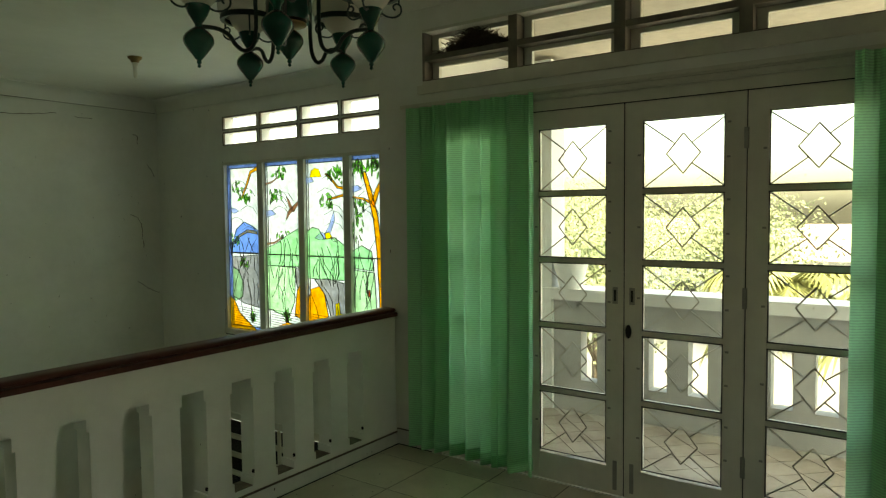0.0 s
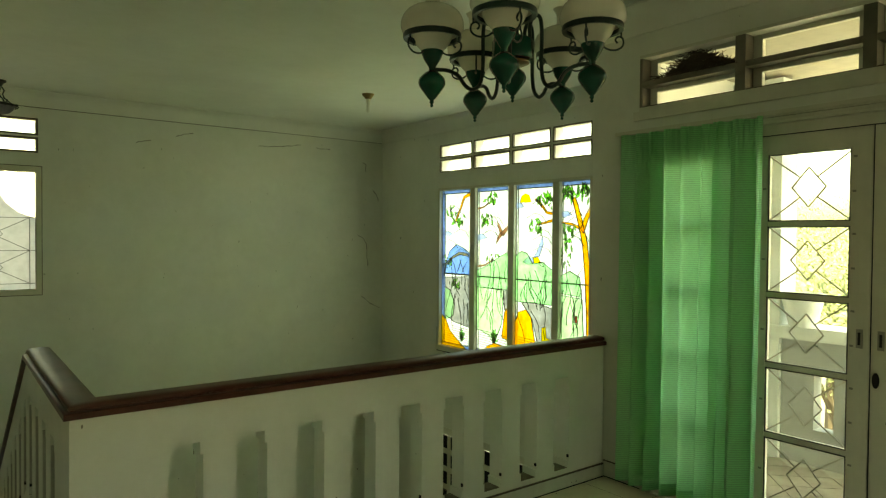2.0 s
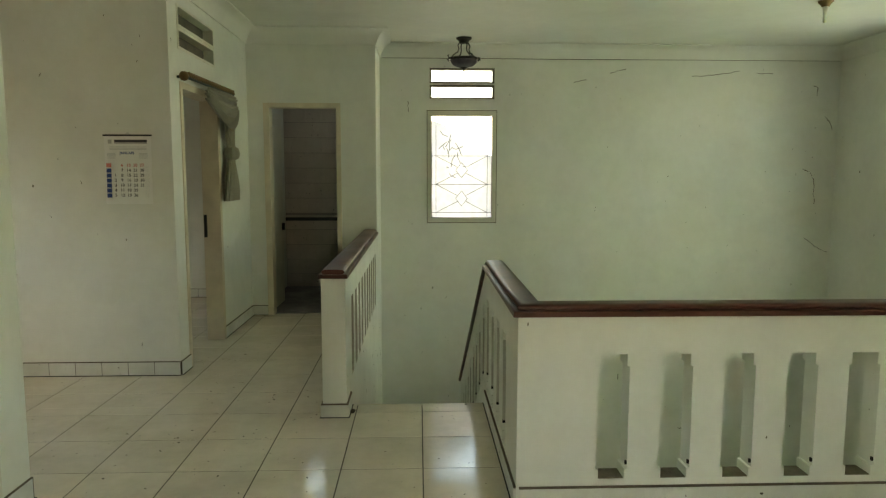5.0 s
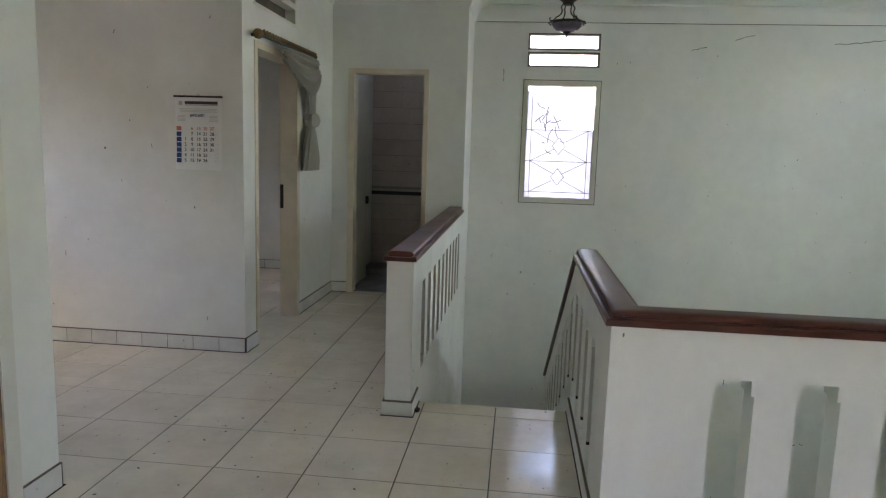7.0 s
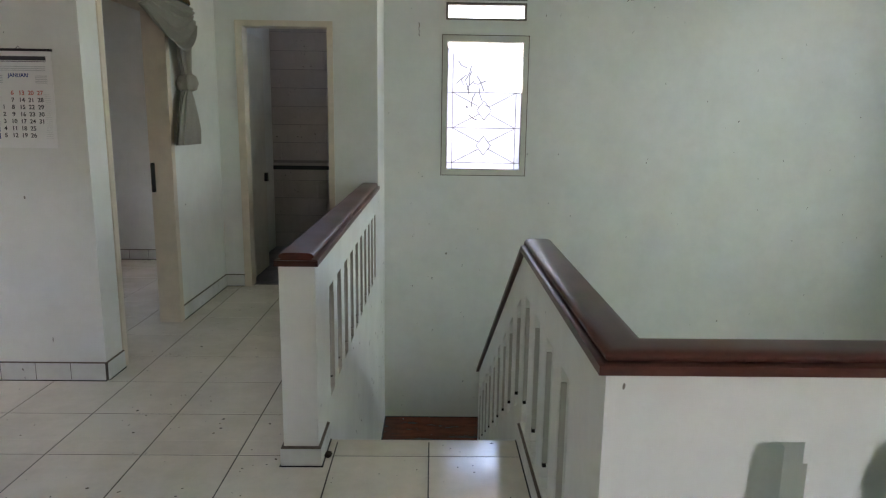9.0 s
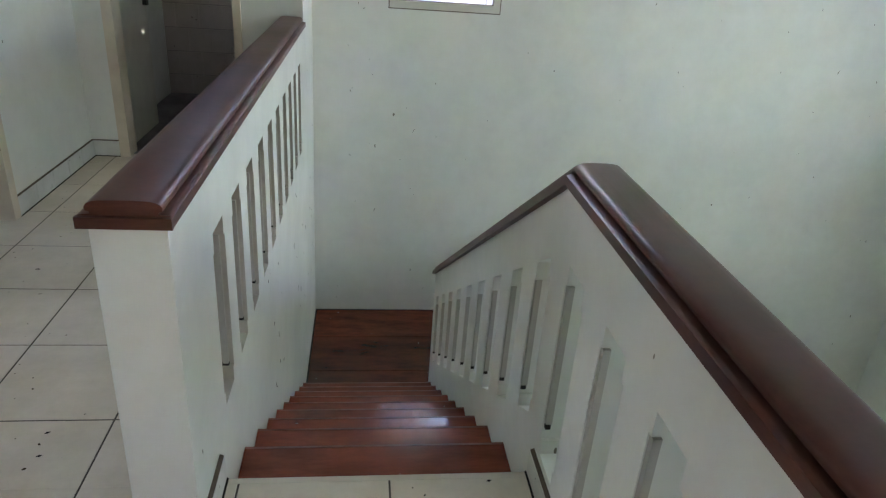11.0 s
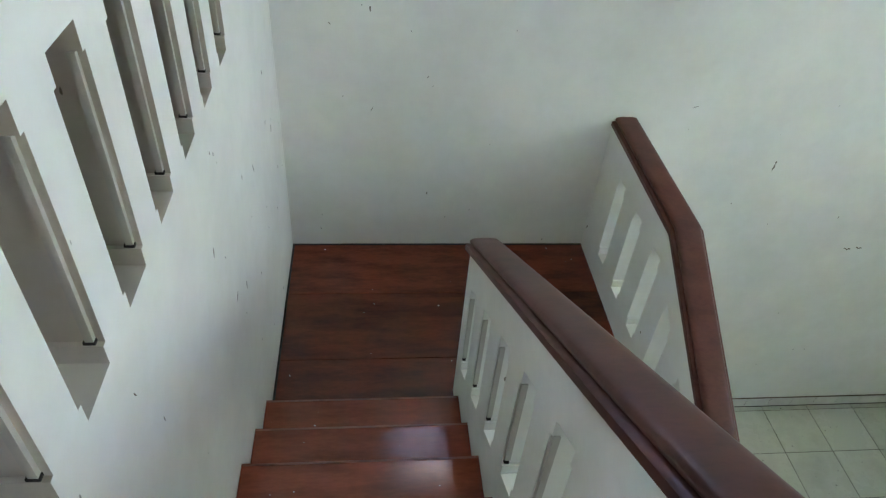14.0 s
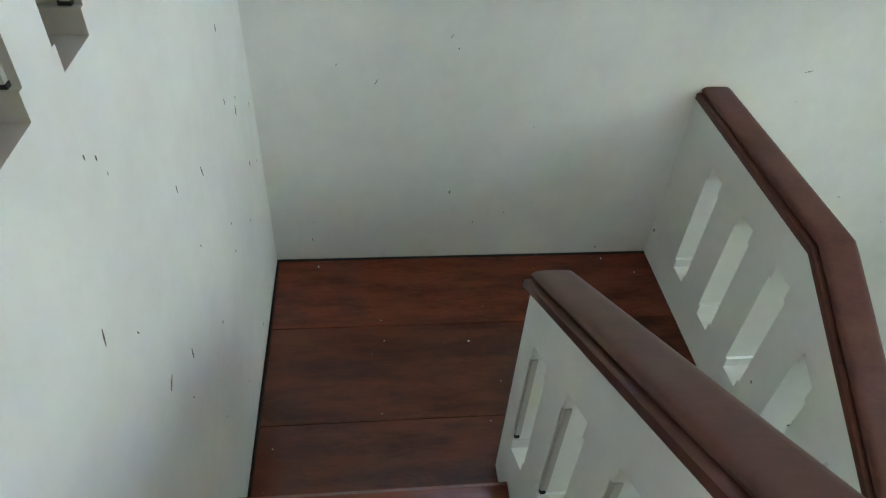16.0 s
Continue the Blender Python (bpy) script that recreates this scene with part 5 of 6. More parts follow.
gathered("tail", [(3.39, 2.14, 0.09, 0.02, 9), (3.37, 2.0, 0.1, 0.03, 9), (3.36, 1.85, 0.085, 0.032, 9), (3.375, 1.74, 0.05, 0.03, 9), (3.39, 1.69, 0.04, 0.03, 9)], "hanging sheer tail")
gathered("knot", [(3.39, 1.74, 0.03, 0.03, 5), (3.395, 1.72, 0.08, 0.05, 5), (3.4, 1.675, 0.105, 0.06, 5), (3.395, 1.63, 0.08, 0.05, 5), (3.385, 1.615, 0.035, 0.025, 5)], "knot in the sheer")
gathered("skirt", [(3.38, 1.625, 0.045, 0.025, 11), (3.37, 1.56, 0.1, 0.03, 11), (3.37, 1.45, 0.16, 0.035, 11), (3.375, 1.35, 0.2, 0.035, 11), (3.36, 1.25, 0.215, 0.03, 11)], "flared sheer end")


def skirting(name, path, label="white skirting tiles with a dark top line"):
    ob = structure(new(name), label, "skirting")
    pts = [Vector(p) for p in path]
    for p, q in zip(pts, pts[1:]):
        d = q - p
        n = max(1, round(d.length / 0.2))
        side = Vector((d.y, -d.x, 0)).normalized() * 0.011
        for k in range(n):
            a, b = p + d * (k / n) + d.normalized() * 0.0025, p + d * ((k + 1) / n) - d.normalized() * 0.0025
            bm = bmesh.new()
            lo = [bm.verts.new(v) for v in (a, b, b + side, a + side)]
            hi = [bm.verts.new(v.co + Vector((0, 0, 0.1))) for v in lo]
            bm.faces.new(lo[::-1])
            bm.faces.new(hi)
            for i in range(4):
                j = (i + 1) % 4
                bm.faces.new([lo[i], lo[j], hi[j], hi[i]])
            bmesh.ops.recalc_face_normals(bm, faces=bm.faces[:])
            part("tile", bm, M_TRIM, ob)
    part("bedding", sweep(path, [(0, 0), (0.008, 0), (0.008, 0.1), (0, 0.1)]), M_GROUT, ob, "dark joint mortar")
    part("floor_joint", sweep(path, [(0.0105, 0.0005), (0.0165, 0.0005), (0.012, 0.005)]), M_GRIME_SHADE, ob, "grime in the joint with the floor")
    part("joint_line", sweep(path, [(0, 0.1), (0.0085, 0.0995), (0.0085, 0.1035), (0, 0.106)]), M_LINE, ob, "dark dirt line")
    return ob


skirting("baseboard_calendar", [(-4.3, CAL_Y, 0), (CAL_X, CAL_Y, 0)])
skirting("baseboard_corner", [(CAL_X, CAL_Y, 0), (CAL_X, 2.274, 0)])
skirting("baseboard_passage", [(HALL_X, 3.225, 0), (HALL_X, BATH_Y, 0)])
skirting("baseboard_bath", [(HALL_X, BATH_Y, 0), (-2.035, BATH_Y, 0)])
skirting("baseboard_lobby", [(HALL_X - 0.16, 0.13, 0), (HALL_X, 0.13, 0), (HALL_X, -0.09, 0)][::-1])
skirting("baseboard_bedroom", [(-4.3, 5.35, 0), (HALL_X - 0.14, 5.35, 0)])
skirting("baseboard_doors", [(DOOR_X + 0.012, 0.0, 0), (DOOR_X + 0.012, -0.33, 0)])
skirting("baseboard_lower", [(1.07, FAR, LOW), (GLASS_X, FAR, LOW)])
skirting("baseboard_lower_side", [(GLASS_X, FAR, LOW), (GLASS_X, 0.0, LOW)])

# doorway beside the lobby wall end
ld = structure(new("door_5"), "brown wooden door in a cream frame beside the lobby", "door")
part("jamb", boxes((HALL_X - 0.17, HALL_X + 0.014, -0.165, -0.095, 0, 2.15)), M_PAINT, ld, "cream painted jamb", False, 0.004)
part("leaf", boxes((HALL_X, HALL_X + 0.006, -0.95, -0.165, 0.01, 2.1)), wood("brown_door", (0.16, 0.08, 0.035), (0.33, 0.19, 0.09), 0.45, (12, 12, 1)), ld, "brown wooden leaf")

# ---- bathroom ----
bf = structure(new("door_frame_bathroom"), "cream painted bathroom door frame", "door frame")
part("jamb", boxes((-2.035, -1.975, BATH_Y - 0.014, BATH_Y + 0.13, 0, 2.225)), M_JAMB, bf, "", False, 0.004)
part("jamb", boxes((-1.287, -1.24, BATH_Y - 0.014, BATH_Y + 0.13, 0, 2.225)), M_JAMB, bf, "", False, 0.004)
part("head", boxes((-1.975, -1.287, BATH_Y - 0.014, BATH_Y + 0.13, 2.178, 2.225)), M_JAMB, bf, "", False, 0.004)
bdr = structure(new("door_6"), "cream bathroom door standing open inwards", "door")
part("leaf", boxes((-2.06, -2.022, BATH_Y + 0.132, BATH_Y + 0.82, 0.01, 2.17)), M_PAINT, bdr, "", False, 0.004)
part("handle", boxes((-2.022, -1.995, BATH_Y + 0.74, BATH_Y + 0.79, 0.85, 0.93)), M_BLACK, bdr, "dark door lock")
bw = structure(new("wall_bath_tiles"), "grey glazed bathroom wall tiles with a black band", "tiled wall")
cache = {}
for i in range(7):
    for j in range(13):
        x0, z0 = HALL_X + 0.195 * i - (0.0975 if j % 2 else 0), 0.198 * j - (0.025 if j < 5 else -0.0)
        if "t" not in cache:
            bm = boxes((0, 0.193, -0.01, 0, 0, 0.191))
            bmesh.ops.bevel(bm, geom=[e for e in bm.edges if all(v.co.y < -0.009 for v in e.verts)], offset=0.0015, segments=1, affect="EDGES")
            me = bpy.data.meshes.new("tile")
            bm.to_mesh(me)
            bm.free()
            me.materials.append(M_BTILE)
            cache["t"] = me
        ob = new("tile", cache["t"])
        ob.location = (x0, 6.15, z0)
        ob.parent = bw
structure(part("floor_bath", boxes((HALL_X + 0.002, -1.037, BATH_Y + 0.06, 6.148, -0.001, 0.003)), M_BFLOOR), "dark grey bathroom floor", "floor")
part("band", boxes((HALL_X, -1.035, 6.136, 6.15, 0.885, 0.93)), M_BAND, bw, "black border tiles")

# ---- wall cracks ----
def crack(parent, pts, axis, r=0.0038):
    rng = random.Random(len(pts) * 7 + int(pts[0][0] * 100))
    bm, fine = bmesh.new(), []
    for p, q in zip(pts, pts[1:]):
        for k in range(5):
            t = k / 5
            fine.append((p[0] + (q[0] - p[0]) * t + rng.uniform(-0.008, 0.008), p[1] + (q[1] - p[1]) * t + rng.uniform(-0.008, 0.008)))
    fine.append(pts[-1])
    line = [(u, FAR - 0.0005, z) if axis == "y" else (GLASS_X - 0.0005, u, z) for u, z in fine]
    tube(bm, line, [r * rng.uniform(0.5, 1.3) for _ in line], 4)
    part("crack", bm, M_LINE, parent, "dark hairline crack")


wn_ob = bpy.data.objects["wall_north"]
for pts in ([(1.365, 2.552), (1.45, 2.575), (1.514, 2.582)], [(1.788, 2.655), (1.88, 2.69), (1.973, 2.712)], [(2.757, 2.626), (3.0, 2.65), (3.15, 2.67), (3.307, 2.693)], [(3.511, 2.671), (3.708, 2.669)], [(4.2, 2.53), (4.26, 2.51), (4.25, 2.42)], [(4.365, 2.168), (4.42, 2.12), (4.46, 2.03)], [(4.133, 1.571), (4.22, 1.52), (4.269, 1.432), (4.275, 1.3), (4.288, 1.149)], [(4.2, 0.735), (4.33, 0.64), (4.48, 0.575)], [(-0.555, 2.33), (-0.55, 2.28), (-0.543, 2.212)], [(3.95, -2.774), (3.99, -2.86)], [(2.74, -1.6), (2.79, -1.605)], [(2.83, -1.59), (2.87, -1.595)]):
    crack(wn_ob, pts, "y")
bm = bmesh.new()
tube(bm, [(-0.85, FAR - 0.001, CEIL - 0.152), (1.5, FAR - 0.001, CEIL - 0.155), (3.0, FAR - 0.001, CEIL - 0.152), (4.5, FAR - 0.001, CEIL - 0.151)], 0.004, 4)
part("joint_line", bm, M_LINE, wn_ob, "dark gap under the cove")

# scuffs and chips on the plaster beside the stairs
def scuffs(parent, n, seed, place, spans):
    """Small dark marks; place turns (along, up, out) into a point."""
    rng = random.Random(seed)
    bm = bmesh.new()
    for i in range(n):
        u, z = rng.uniform(*spans[0]), rng.uniform(*spans[1])
        a, L, w = rng.gauss(1.4, 0.5), rng.choice((0.004, 0.006, 0.01, 0.018)), rng.uniform(0.0015, 0.003)
        du, dz, nu, nz = math.cos(a) * L, math.sin(a) * L, -math.sin(a) * w, math.cos(a) * w
        ring = [(u - du, z - dz), (u + nu, z + nz), (u + du, z + dz), (u - nu, z - nz)]
        low, top = ([bm.verts.new(place(p, q, d)) for p, q in ring] for d in (-0.001, 0.0012))
        bm.faces.new(top)
        for k in range(4):
            bm.faces.new([low[k], low[(k + 1) % 4], top[(k + 1) % 4], top[k]])
    bmesh.ops.recalc_face_normals(bm, faces=bm.faces[:])
    part("scuffs", bm, M_LINE, parent, "small dark scuffs and chips")


scuffs(bpy.data.objects["wall_stair_west"], 38, 31, lambda u, z, d: (-0.875 + d, u, z), ((1.9, 4.95), (-1.45, 0.1)))
scuffs(wn_ob, 40, 32, lambda u, z, d: (u, FAR - d, z), ((-0.8, 4.4), (-1.5, 2.6)))
scuffs(bpy.data.objects["wall_calendar"], 14, 33, lambda u, z, d: (u, CAL_Y - d, z), ((-4.0, -2.25), (0.2, 2.4)))

# ---- lower room ----
fl = bpy.data.objects["floor_lower"]
lw = structure(new("window_7"), "dark framed louvre window of the lower room", "window")
part("frame", pierced(1.2, 3.9, -2.0, -0.75, GLASS_X - 0.01, GLASS_X + 0.1, [(1.28, 2.52, -2.42, -0.83), (2.58, 3.82, -2.42, -0.83)], "y"), M_FRAME, lw)
M_DARKGLASS = glass("smoked_glass", (0.12, 0.13, 0.13))
for y0, y1 in ((1.28, 2.52), (2.58, 3.82)):
    for k in range(5):
        z = -1.92 + 0.218 * k
        part("bar", boxes((GLASS_X + 0.02, GLASS_X + 0.06, y0, y1, z - 0.03, z + 0.03)), M_FRAME, lw)
        part("pane", boxes((GLASS_X + 0.035, GLASS_X + 0.04, y0, y1, z + 0.03, z + 0.188)), M_DARKGLASS, lw, "smoked glass pane")
    for k in range(1, 4):
        y = y0 + (y1 - y0) * k / 4
        part("bar", boxes((GLASS_X + 0.018, GLASS_X + 0.034, y - 0.025, y + 0.025, -1.92, -0.83)), M_FRAME, lw)

sk = empty("wall_socket", "dark broken double socket low on the plaster wall", "socket", "", (4.08, FAR, -3.062))
part("plate", boxes((-0.1, 0.1, -0.008, 0.0, -0.032, 0.032)), M_TRIM, sk, "grey dirty plate", False, 0.002)
for x in (-0.05, 0.05):
    part("recess", boxes((x - 0.038, x + 0.038, -0.0095, -0.0075, -0.02, 0.022)), M_BLACK, sk, "dark opening")

# ---- crumbs on the floors ----
def crumbs(name, spots, mat, size, seed, label):
    """Small loose chips; spots are (count, x0, x1, y0, y1, z)."""
    rng = random.Random(seed)
    vs, fs = [], []
    for n, x0, x1, y0, y1, z in spots:
        for i in range(n):
            x, y, s = rng.uniform(x0, x1), rng.uniform(y0, y1), size * rng.choice((0.5, 0.7, 0.7, 1.0, 1.6))
            a = rng.uniform(0, 6.28)
            k = len(vs)
            for q, w in ((0, 1.0), (1.7, 0.55), (3.1, 1.2), (4.6, 0.5)):
                vs.append((x + s * w * math.cos(a + q), y + s * w * math.sin(a + q), z))
            vs.append((x, y, z + s * 0.5))
            fs += [(k, k + 1, k + 4), (k + 1, k + 2, k + 4), (k + 2, k + 3, k + 4), (k + 3, k, k + 4), (k + 3, k + 2, k + 1, k)]
    me = bpy.data.meshes.new(name)
    me.from_pydata(vs, [], fs)
    me.materials.append(mat)
    return tagged(new(name, me), label, "crumbs", kind="stuff")


crumbs("plaster_crumbs", [(34, -0.86, 0.9, NOSE1 + 0.02, FAR - 0.02, LAND)] + [(4, -0.86, -0.02, NOSE1 - GO * k + 0.02, NOSE1 - GO * (k - 1) - 0.03, LAND + RISE * k) for k in range(1, 10)], M_PAPER, 0.0036, 3, "pale plaster crumbs scattered on the wooden stairs")
crumbs("dirt_crumbs", [(170, -4.2, 3.0, -2.5, -0.02, 0.0), (80, -4.2, -0.05, 0.0, EDGE_Y - 0.03, 0.0), (50, -2.15, -1.06, EDGE_Y, BATH_Y, 0.0), (90, 1.1, 4.4, 2.6, FAR - 0.03, LOW)], M_GRIME_SHADE, 0.0055, 4, "dark crumbs and insect remains scattered on the tiles")
crumbs("sill_dirt", [(260, DOOR_X + 0.004, DOOR_X + 0.05, -2.75, -0.34, 2.37)], M_GRIME_SHADE, 0.009, 6, "black dirt heaped along the vent sill")

# dried clump of mud by the post
clump_rng = random.Random(9)
bm = bmesh.new()
bmesh.ops.create_icosphere(bm, subdivisions=2, radius=0.017)
for v in bm.verts:
    v.co *= clump_rng.uniform(0.75, 1.2)
    v.co += Vector((-0.847, 1.215, 0.012))
    v.co.z = max(v.co.z, 0.0005)
tagged(part("mud_clump", bm, plain("dried_mud", (0.06, 0.045, 0.03), 0.95, 0, 0.5, 60)), "dark dried mud clump on the tiles beside the post", "mud")

# ---- balcony and outdoors ----
balc = structure(part("balcony_floor", boxes((DOOR_X + 0.16, 4.72, -4.7, -0.03, -0.25, -0.06)), plaster("balcony_screed", (0.45, 0.43, 0.4), 0.7)), "grey tiled balcony floor", "floor")
cache2 = {}
for i in range(-16, 18):
    for j in range(-16, 18):
        c = Vector((4.0 + (i - j) * 0.1425 * 1.0, -2.0 + (i + j) * 0.1425 * 1.0))
        if 3.4 < c.x < 4.55 and -3.6 < c.y < -0.2:
            if "b" not in cache2:
                bm = boxes((-0.098, 0.098, -0.098, 0.098, -0.012, 0))
                me = bpy.data.meshes.new("tile")
                bm.to_mesh(me)
                bm.free()
                me.materials.append(tile_mat("balcony_tile", (0.36, 0.32, 0.28), 0.3, 0.6))
                cache2["b"] = me
            ob = new("tile", cache2["b"])
            ob.location, ob.rotation_euler = (c.x, c.y, -0.05), (0, 0, math.pi / 4)
            ob.parent = balc
# Greyer outside plaster: shade on the inner face is in the colour, coping stays pale.
M_PARAPET = plaster("shaded_parapet", (0.42, 0.42, 0.41), 0.75)
par = empty("balcony_parapet", "weathered balcony parapet with upright slots, its shade painted grey", "parapet")
holes = []
for y in (-0.79, -1.332, -1.62, -2.165, -2.43, -2.97, -3.24, -3.78):
    holes += [(y, y + 0.135, 0.2, 0.59)]
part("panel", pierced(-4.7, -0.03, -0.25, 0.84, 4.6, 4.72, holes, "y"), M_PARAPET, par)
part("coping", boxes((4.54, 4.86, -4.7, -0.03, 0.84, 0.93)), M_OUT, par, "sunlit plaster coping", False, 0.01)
structure(part("balcony_column", boxes((4.56, 4.8, -0.42, -0.032, -0.25, 2.75)), M_OUT), "white plaster column of the balcony", "column")
structure(part("balcony_ceiling", boxes((DOOR_X + 0.16, 4.95, -4.9, -0.03, 2.78, 2.9)), plain("soffit", (0.42, 0.38, 0.31), 0.8)), "beige boarded balcony ceiling", "ceiling")
structure(part("ground", boxes((-60, 200, -150, 150, LOW - 0.6, LOW - 0.3)), M_YARD), "pale concrete street and yards below the house", "ground")
part("planter_pot", lathe(bmesh.new(), [(0.0, 0.0), (0.09, 0.0), (0.14, 0.2), (0.15, 0.24), (0.13, 0.24), (0.12, 0.2), (0.0, 0.2)], (4.62, -0.56, 0.93), 18), M_OUT, None, "", True)
tagged(bpy.data.objects["planter_pot"], "pale plaster pot on the parapet", "pot")

M_LEAF = plain("leaf", (0.24, 0.27, 0.12), 0.6, 0, 0.5, 3)
M_PALM = plain("palm_leaf", (0.3, 0.3, 0.09), 0.6, 0, 0.5, 3)
M_BARK = plain("bark", (0.12, 0.09, 0.06), 0.9, 0, 0.6)


def tree(x, y, h, spread, seed, label):
    rng = random.Random(seed)
    ob = empty("tree", label, "tree", "garden trees", (x, y, LOW - 0.3))
    bm = bmesh.new()
    tube(bm, [(0, 0, 0), (0.1, 0.05, h * 0.35), (0, 0.1, h * 0.7)], [0.16, 0.12, 0.06], 8)
    tips = []
    for k in range(9):
        a = k * 2.4 + rng.uniform(-0.4, 0.4)
        e = Vector((math.cos(a) * spread * rng.uniform(0.4, 0.9), math.sin(a) * spread * rng.uniform(0.4, 0.9), h * rng.uniform(0.65, 1.0)))
        b = Vector((0, 0.05, h * rng.uniform(0.35, 0.6)))
        tube(bm, [b, (b + e) / 2 + Vector((0, 0, 0.2)), e], [0.06, 0.04, 0.015], 5)
        tips.append(e)
    part("trunk", bm, M_BARK, ob)
    vs, fs = [], []
    for e in tips + [Vector((0, 0, h))]:
        for i in range(800):
            g = Vector((rng.gauss(0, 1), rng.gauss(0, 1), rng.gauss(0, 0.75)))
            c = e + g * spread * 0.3
            d = Vector((rng.uniform(-1, 1), rng.uniform(-1, 1), rng.uniform(-1, 0.4))).normalized()
            s = d.orthogonal().normalized() * rng.uniform(0.02, 0.036)
            L = d * rng.uniform(0.07, 0.13)
            n = len(vs)
            vs += [c, c + L * 0.5 + s, c + L, c + L * 0.5 - s]
            fs.append((n, n + 1, n + 2, n + 3))
    me = bpy.data.meshes.new("crown")
    me.from_pydata(vs, [], fs)
    me.materials.append(M_LEAF)
    cr = new("crown", me)
    cr.parent = ob
    return ob


def palm(x, y, h, seed, label):
    rng = random.Random(seed)
    ob = empty("palm", label, "palm", "garden palms", (x, y, LOW - 0.3))
    part("trunk", tube(bmesh.new(), [(0, 0, 0), (0.1, 0, h * 0.5), (0.05, 0.1, h)], [0.16, 0.13, 0.1], 8), M_BARK, ob)
    vs, fs = [], []
    for k in range(20):
        a, up = k * 2.4, rng.uniform(-0.1, 1.0)
        L = rng.uniform(1.3, 1.9)
        prev = None
        for i in range(15):
            t = i / 14
            r = L * t * math.cos(up * 0.6)
            z = h + L * (math.sin(up) * t - 0.75 * t * t)
            c = Vector((0.05 + r * math.cos(a), 0.1 + r * math.sin(a), z))
            if prev is not None:
                side = Vector((-math.sin(a), math.cos(a), 0))
                for s in (-1, 1):
                    tip = c + side * s * 0.45 * (1 - 0.6 * t) + Vector((0, 0, -0.22)) + (c - prev) * 1.5
                    n = len(vs)
                    vs += [prev, c, tip]
                    fs.append((n, n + 1, n + 2))
            prev = c
    me = bpy.data.meshes.new("fronds")
    me.from_pydata(vs, [], fs)
    me.materials.append(M_PALM)
    cr = new("crown", me)
    cr.parent = ob


for k, (x, y, h, s) in enumerate(((13, 2.5, 4.3, 1.5), (16, 0.5, 4.6, 1.7), (18.5, 5, 4.8, 2.0), (14, -4.5, 4.9, 1.9), (20, -8, 5.4, 2.4), (26, 3, 5.2, 2.6), (24, 8, 5.6, 2.8))):
    tree(x, y, h, s, 20 + k, "leafy yellow-green garden tree beyond the balcony")
for k, (x, y, h) in enumerate(((10.5, -3.4, 4.2), (11.5, -4.8, 4.5), (12.5, -1.2, 3.9))):
    palm(x, y, h, 40 + k, "young palm with drooping yellow-green fronds")


def neighbour(x, y, w, d, h, label):
    ob = empty("house", label, "house", "neighbouring houses", (x, y, LOW - 0.3))
    part("wall", boxes((0, d, -w / 2, w / 2, 0, h)), M_OUT, ob)
    bm = bmesh.new()
    v = [bm.verts.new(p) for p in ((-0.4, -w / 2 - 0.4, h), (d + 0.4, -w / 2 - 0.4, h), (d + 0.4, w / 2 + 0.4, h), (-0.4, w / 2 + 0.4, h), (d / 2, -w / 2 - 0.4, h + 1.2), (d / 2, w / 2 + 0.4, h + 1.2))]
    for f in ((0, 1, 4), (1, 2, 5, 4), (2, 3, 5), (3, 0, 4, 5), (3, 2, 1, 0)):
        bm.faces.new([v[i] for i in f])
    part("roof", bm, plain("roof_tile", (0.4, 0.3, 0.24), 0.8), ob)
    for k in range(3):
        yy = -w / 2 + w * (k + 0.5) / 3
        win = part("window", boxes((-0.04, 0.0, yy - 0.6, yy + 0.6, 1.0, 2.2)), M_FRAME, ob)
        part("pane", boxes((-0.05, -0.041, yy - 0.5, yy + 0.5, 1.1, 2.1)), M_BAND, win)
    return ob


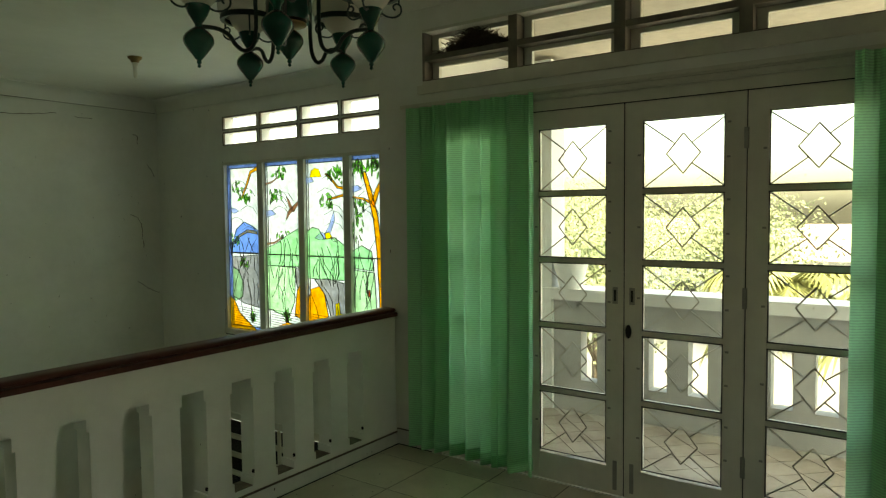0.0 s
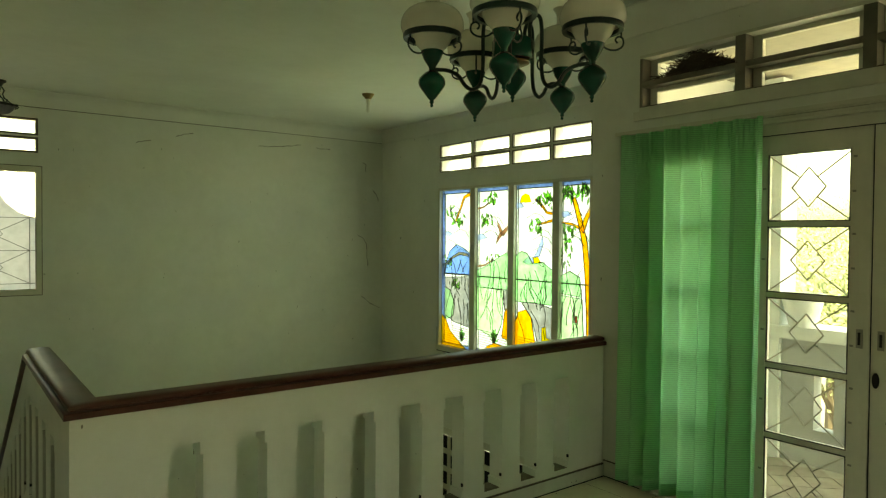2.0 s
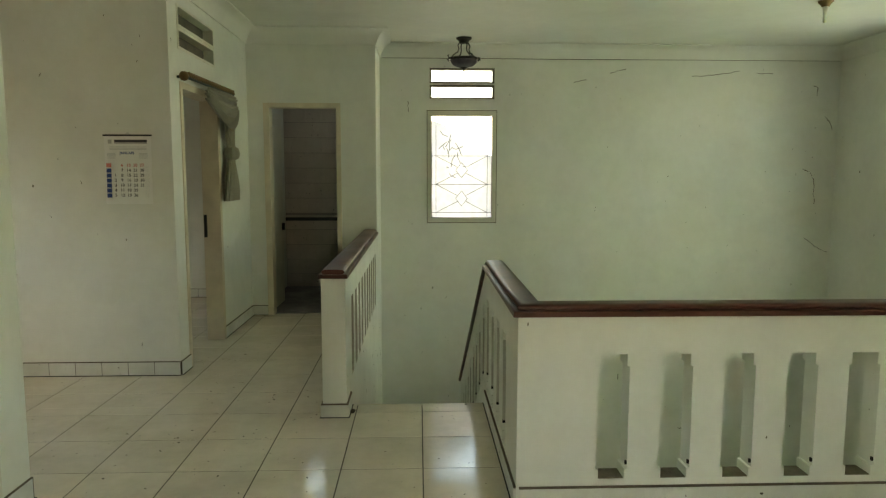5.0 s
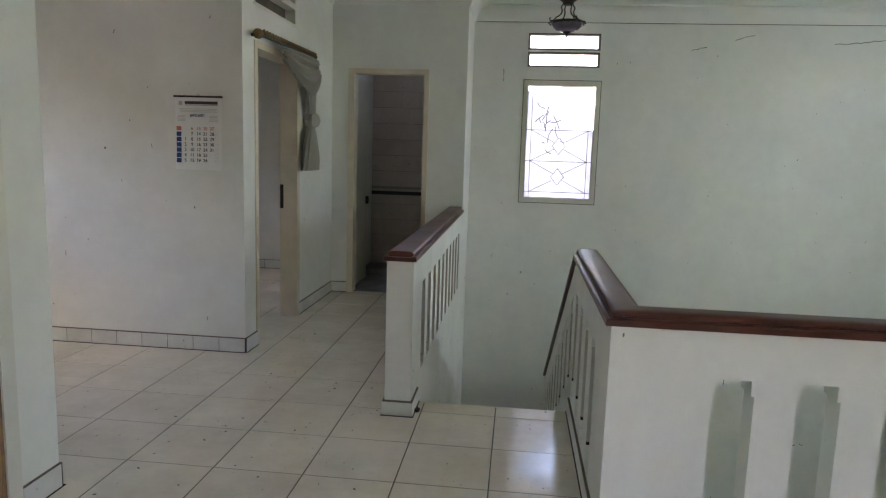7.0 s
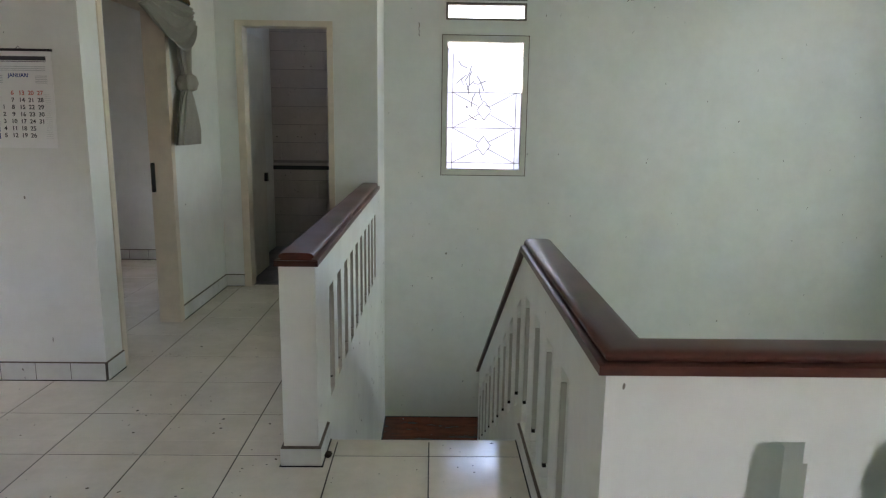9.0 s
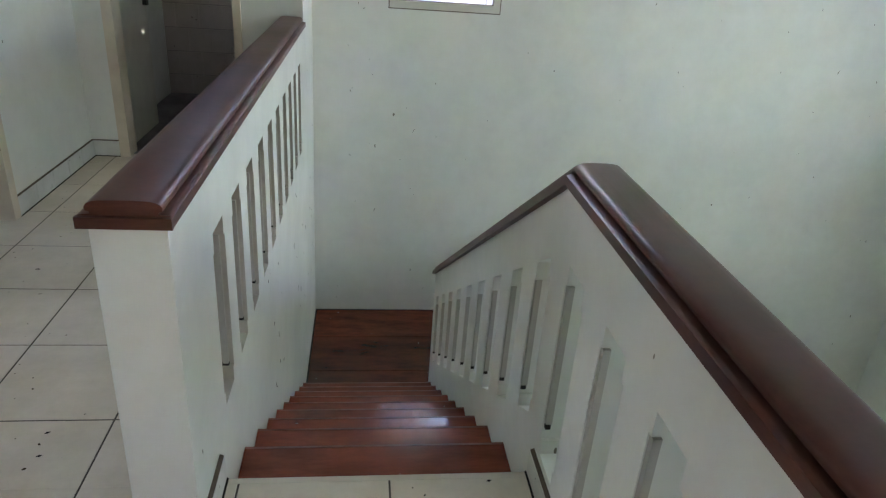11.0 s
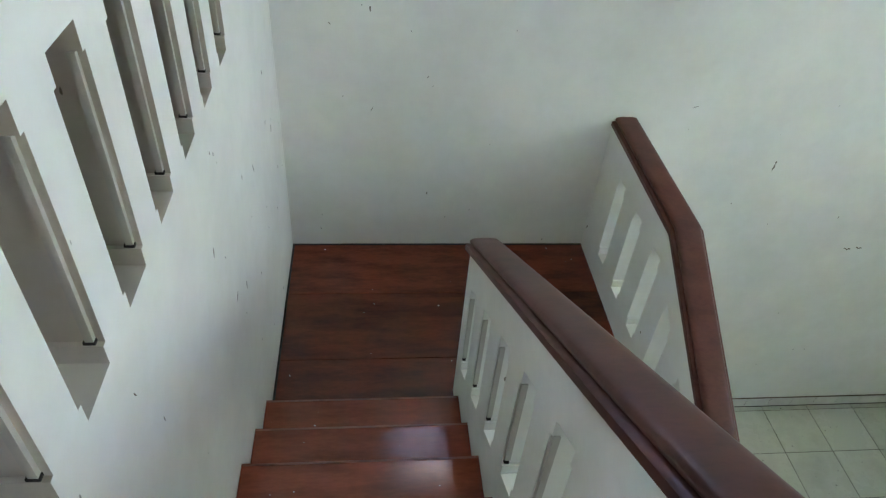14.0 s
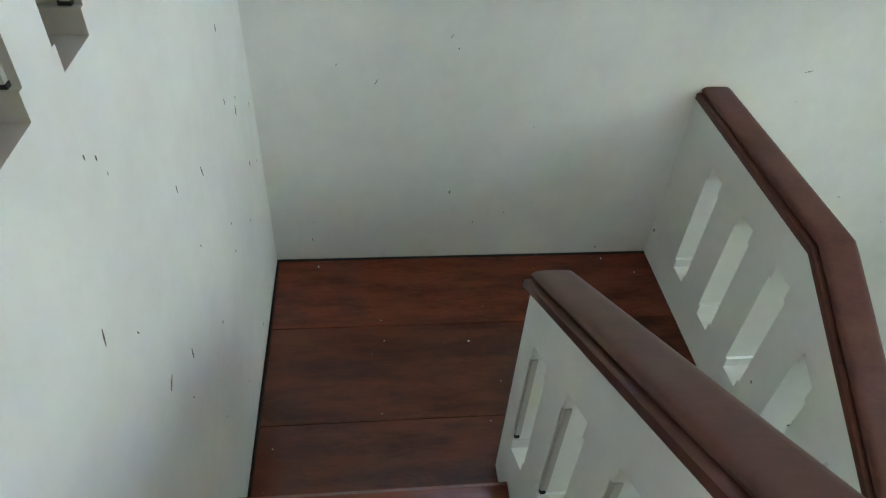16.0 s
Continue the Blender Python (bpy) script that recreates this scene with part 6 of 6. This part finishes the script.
neighbour(26, -4, 9, 6, 3.4, "low white neighbouring house with a tiled roof")
neighbour(30, 9, 10, 6, 3.6, "low pale neighbouring house behind trees")
structure(part("garden_wall", boxes((8.2, 8.4, -14, 12, LOW - 0.3, LOW + 1.9)), M_OUT), "white garden wall below the balcony", "garden wall")
# Out of view; added so warm light bounces into the west openings.
structure(part("bounce_wall", boxes((-7.6, -7.4, -8, 9, LOW - 0.3, 2.4)), plaster("warm_plaster", (0.6, 0.5, 0.38))), "unseen beige wall added to bounce warm light indoors", "wall")
structure(part("side_wall", boxes((-1.5, 3.5, 8.0, 8.2, LOW - 0.3, 2.75)), M_OUT), "white neighbouring wall outside the stair window", "wall")

# ---- floor pieces ----
def tiles(parent, mat, rects, z, size, ox, oy, gap=0.0058, thick=0.012, name="tile"):
    cache = {}
    for x0, x1, y0, y1 in rects:
        i0, i1 = math.floor((x0 - ox) / size), math.ceil((x1 - ox) / size)
        j0, j1 = math.floor((y0 - oy) / size), math.ceil((y1 - oy) / size)
        for i in range(i0, i1):
            for j in range(j0, j1):
                a, b = max(x0, ox + i * size + gap / 2), min(x1, ox + (i + 1) * size - gap / 2)
                c, d = max(y0, oy + j * size + gap / 2), min(y1, oy + (j + 1) * size - gap / 2)
                if b - a < 0.02 or d - c < 0.02:
                    continue
                key = (round(b - a, 3), round(d - c, 3))
                if key not in cache:
                    bm = boxes((0, key[0], 0, key[1], -thick, 0))
                    bmesh.ops.bevel(bm, geom=[e for e in bm.edges if all(v.co.z > -0.001 for v in e.verts)], offset=0.0012, segments=1, affect="EDGES")
                    me = bpy.data.meshes.new(name)
                    bm.to_mesh(me)
                    bm.free()
                    me.materials.append(mat)
                    cache[key] = me
                ob = new(name, cache[key])
                ob.location = (a, c, z)
                ob.parent = parent


tiles(floor, M_TILE, [(-4.28, DOOR_X - 0.002, -2.6, -0.002), (-4.28, -0.002, -0.002, EDGE_Y - 0.021), (-4.28, -1.037, EDGE_Y - 0.021, BATH_Y + 0.058), (-4.28, HALL_X - 0.142, BATH_Y + 0.058, 5.34)], 0.0, 0.4135, 0.0, -0.012)
tiles(fl, tile_mat("lower_floor_tile", (0.58, 0.6, 0.5), 0.2, 0.75), [(1.072, GLASS_X - 0.002, 0.003, FAR - 0.002)], LOW, 0.4, 1.65, 0.16, 0.005)
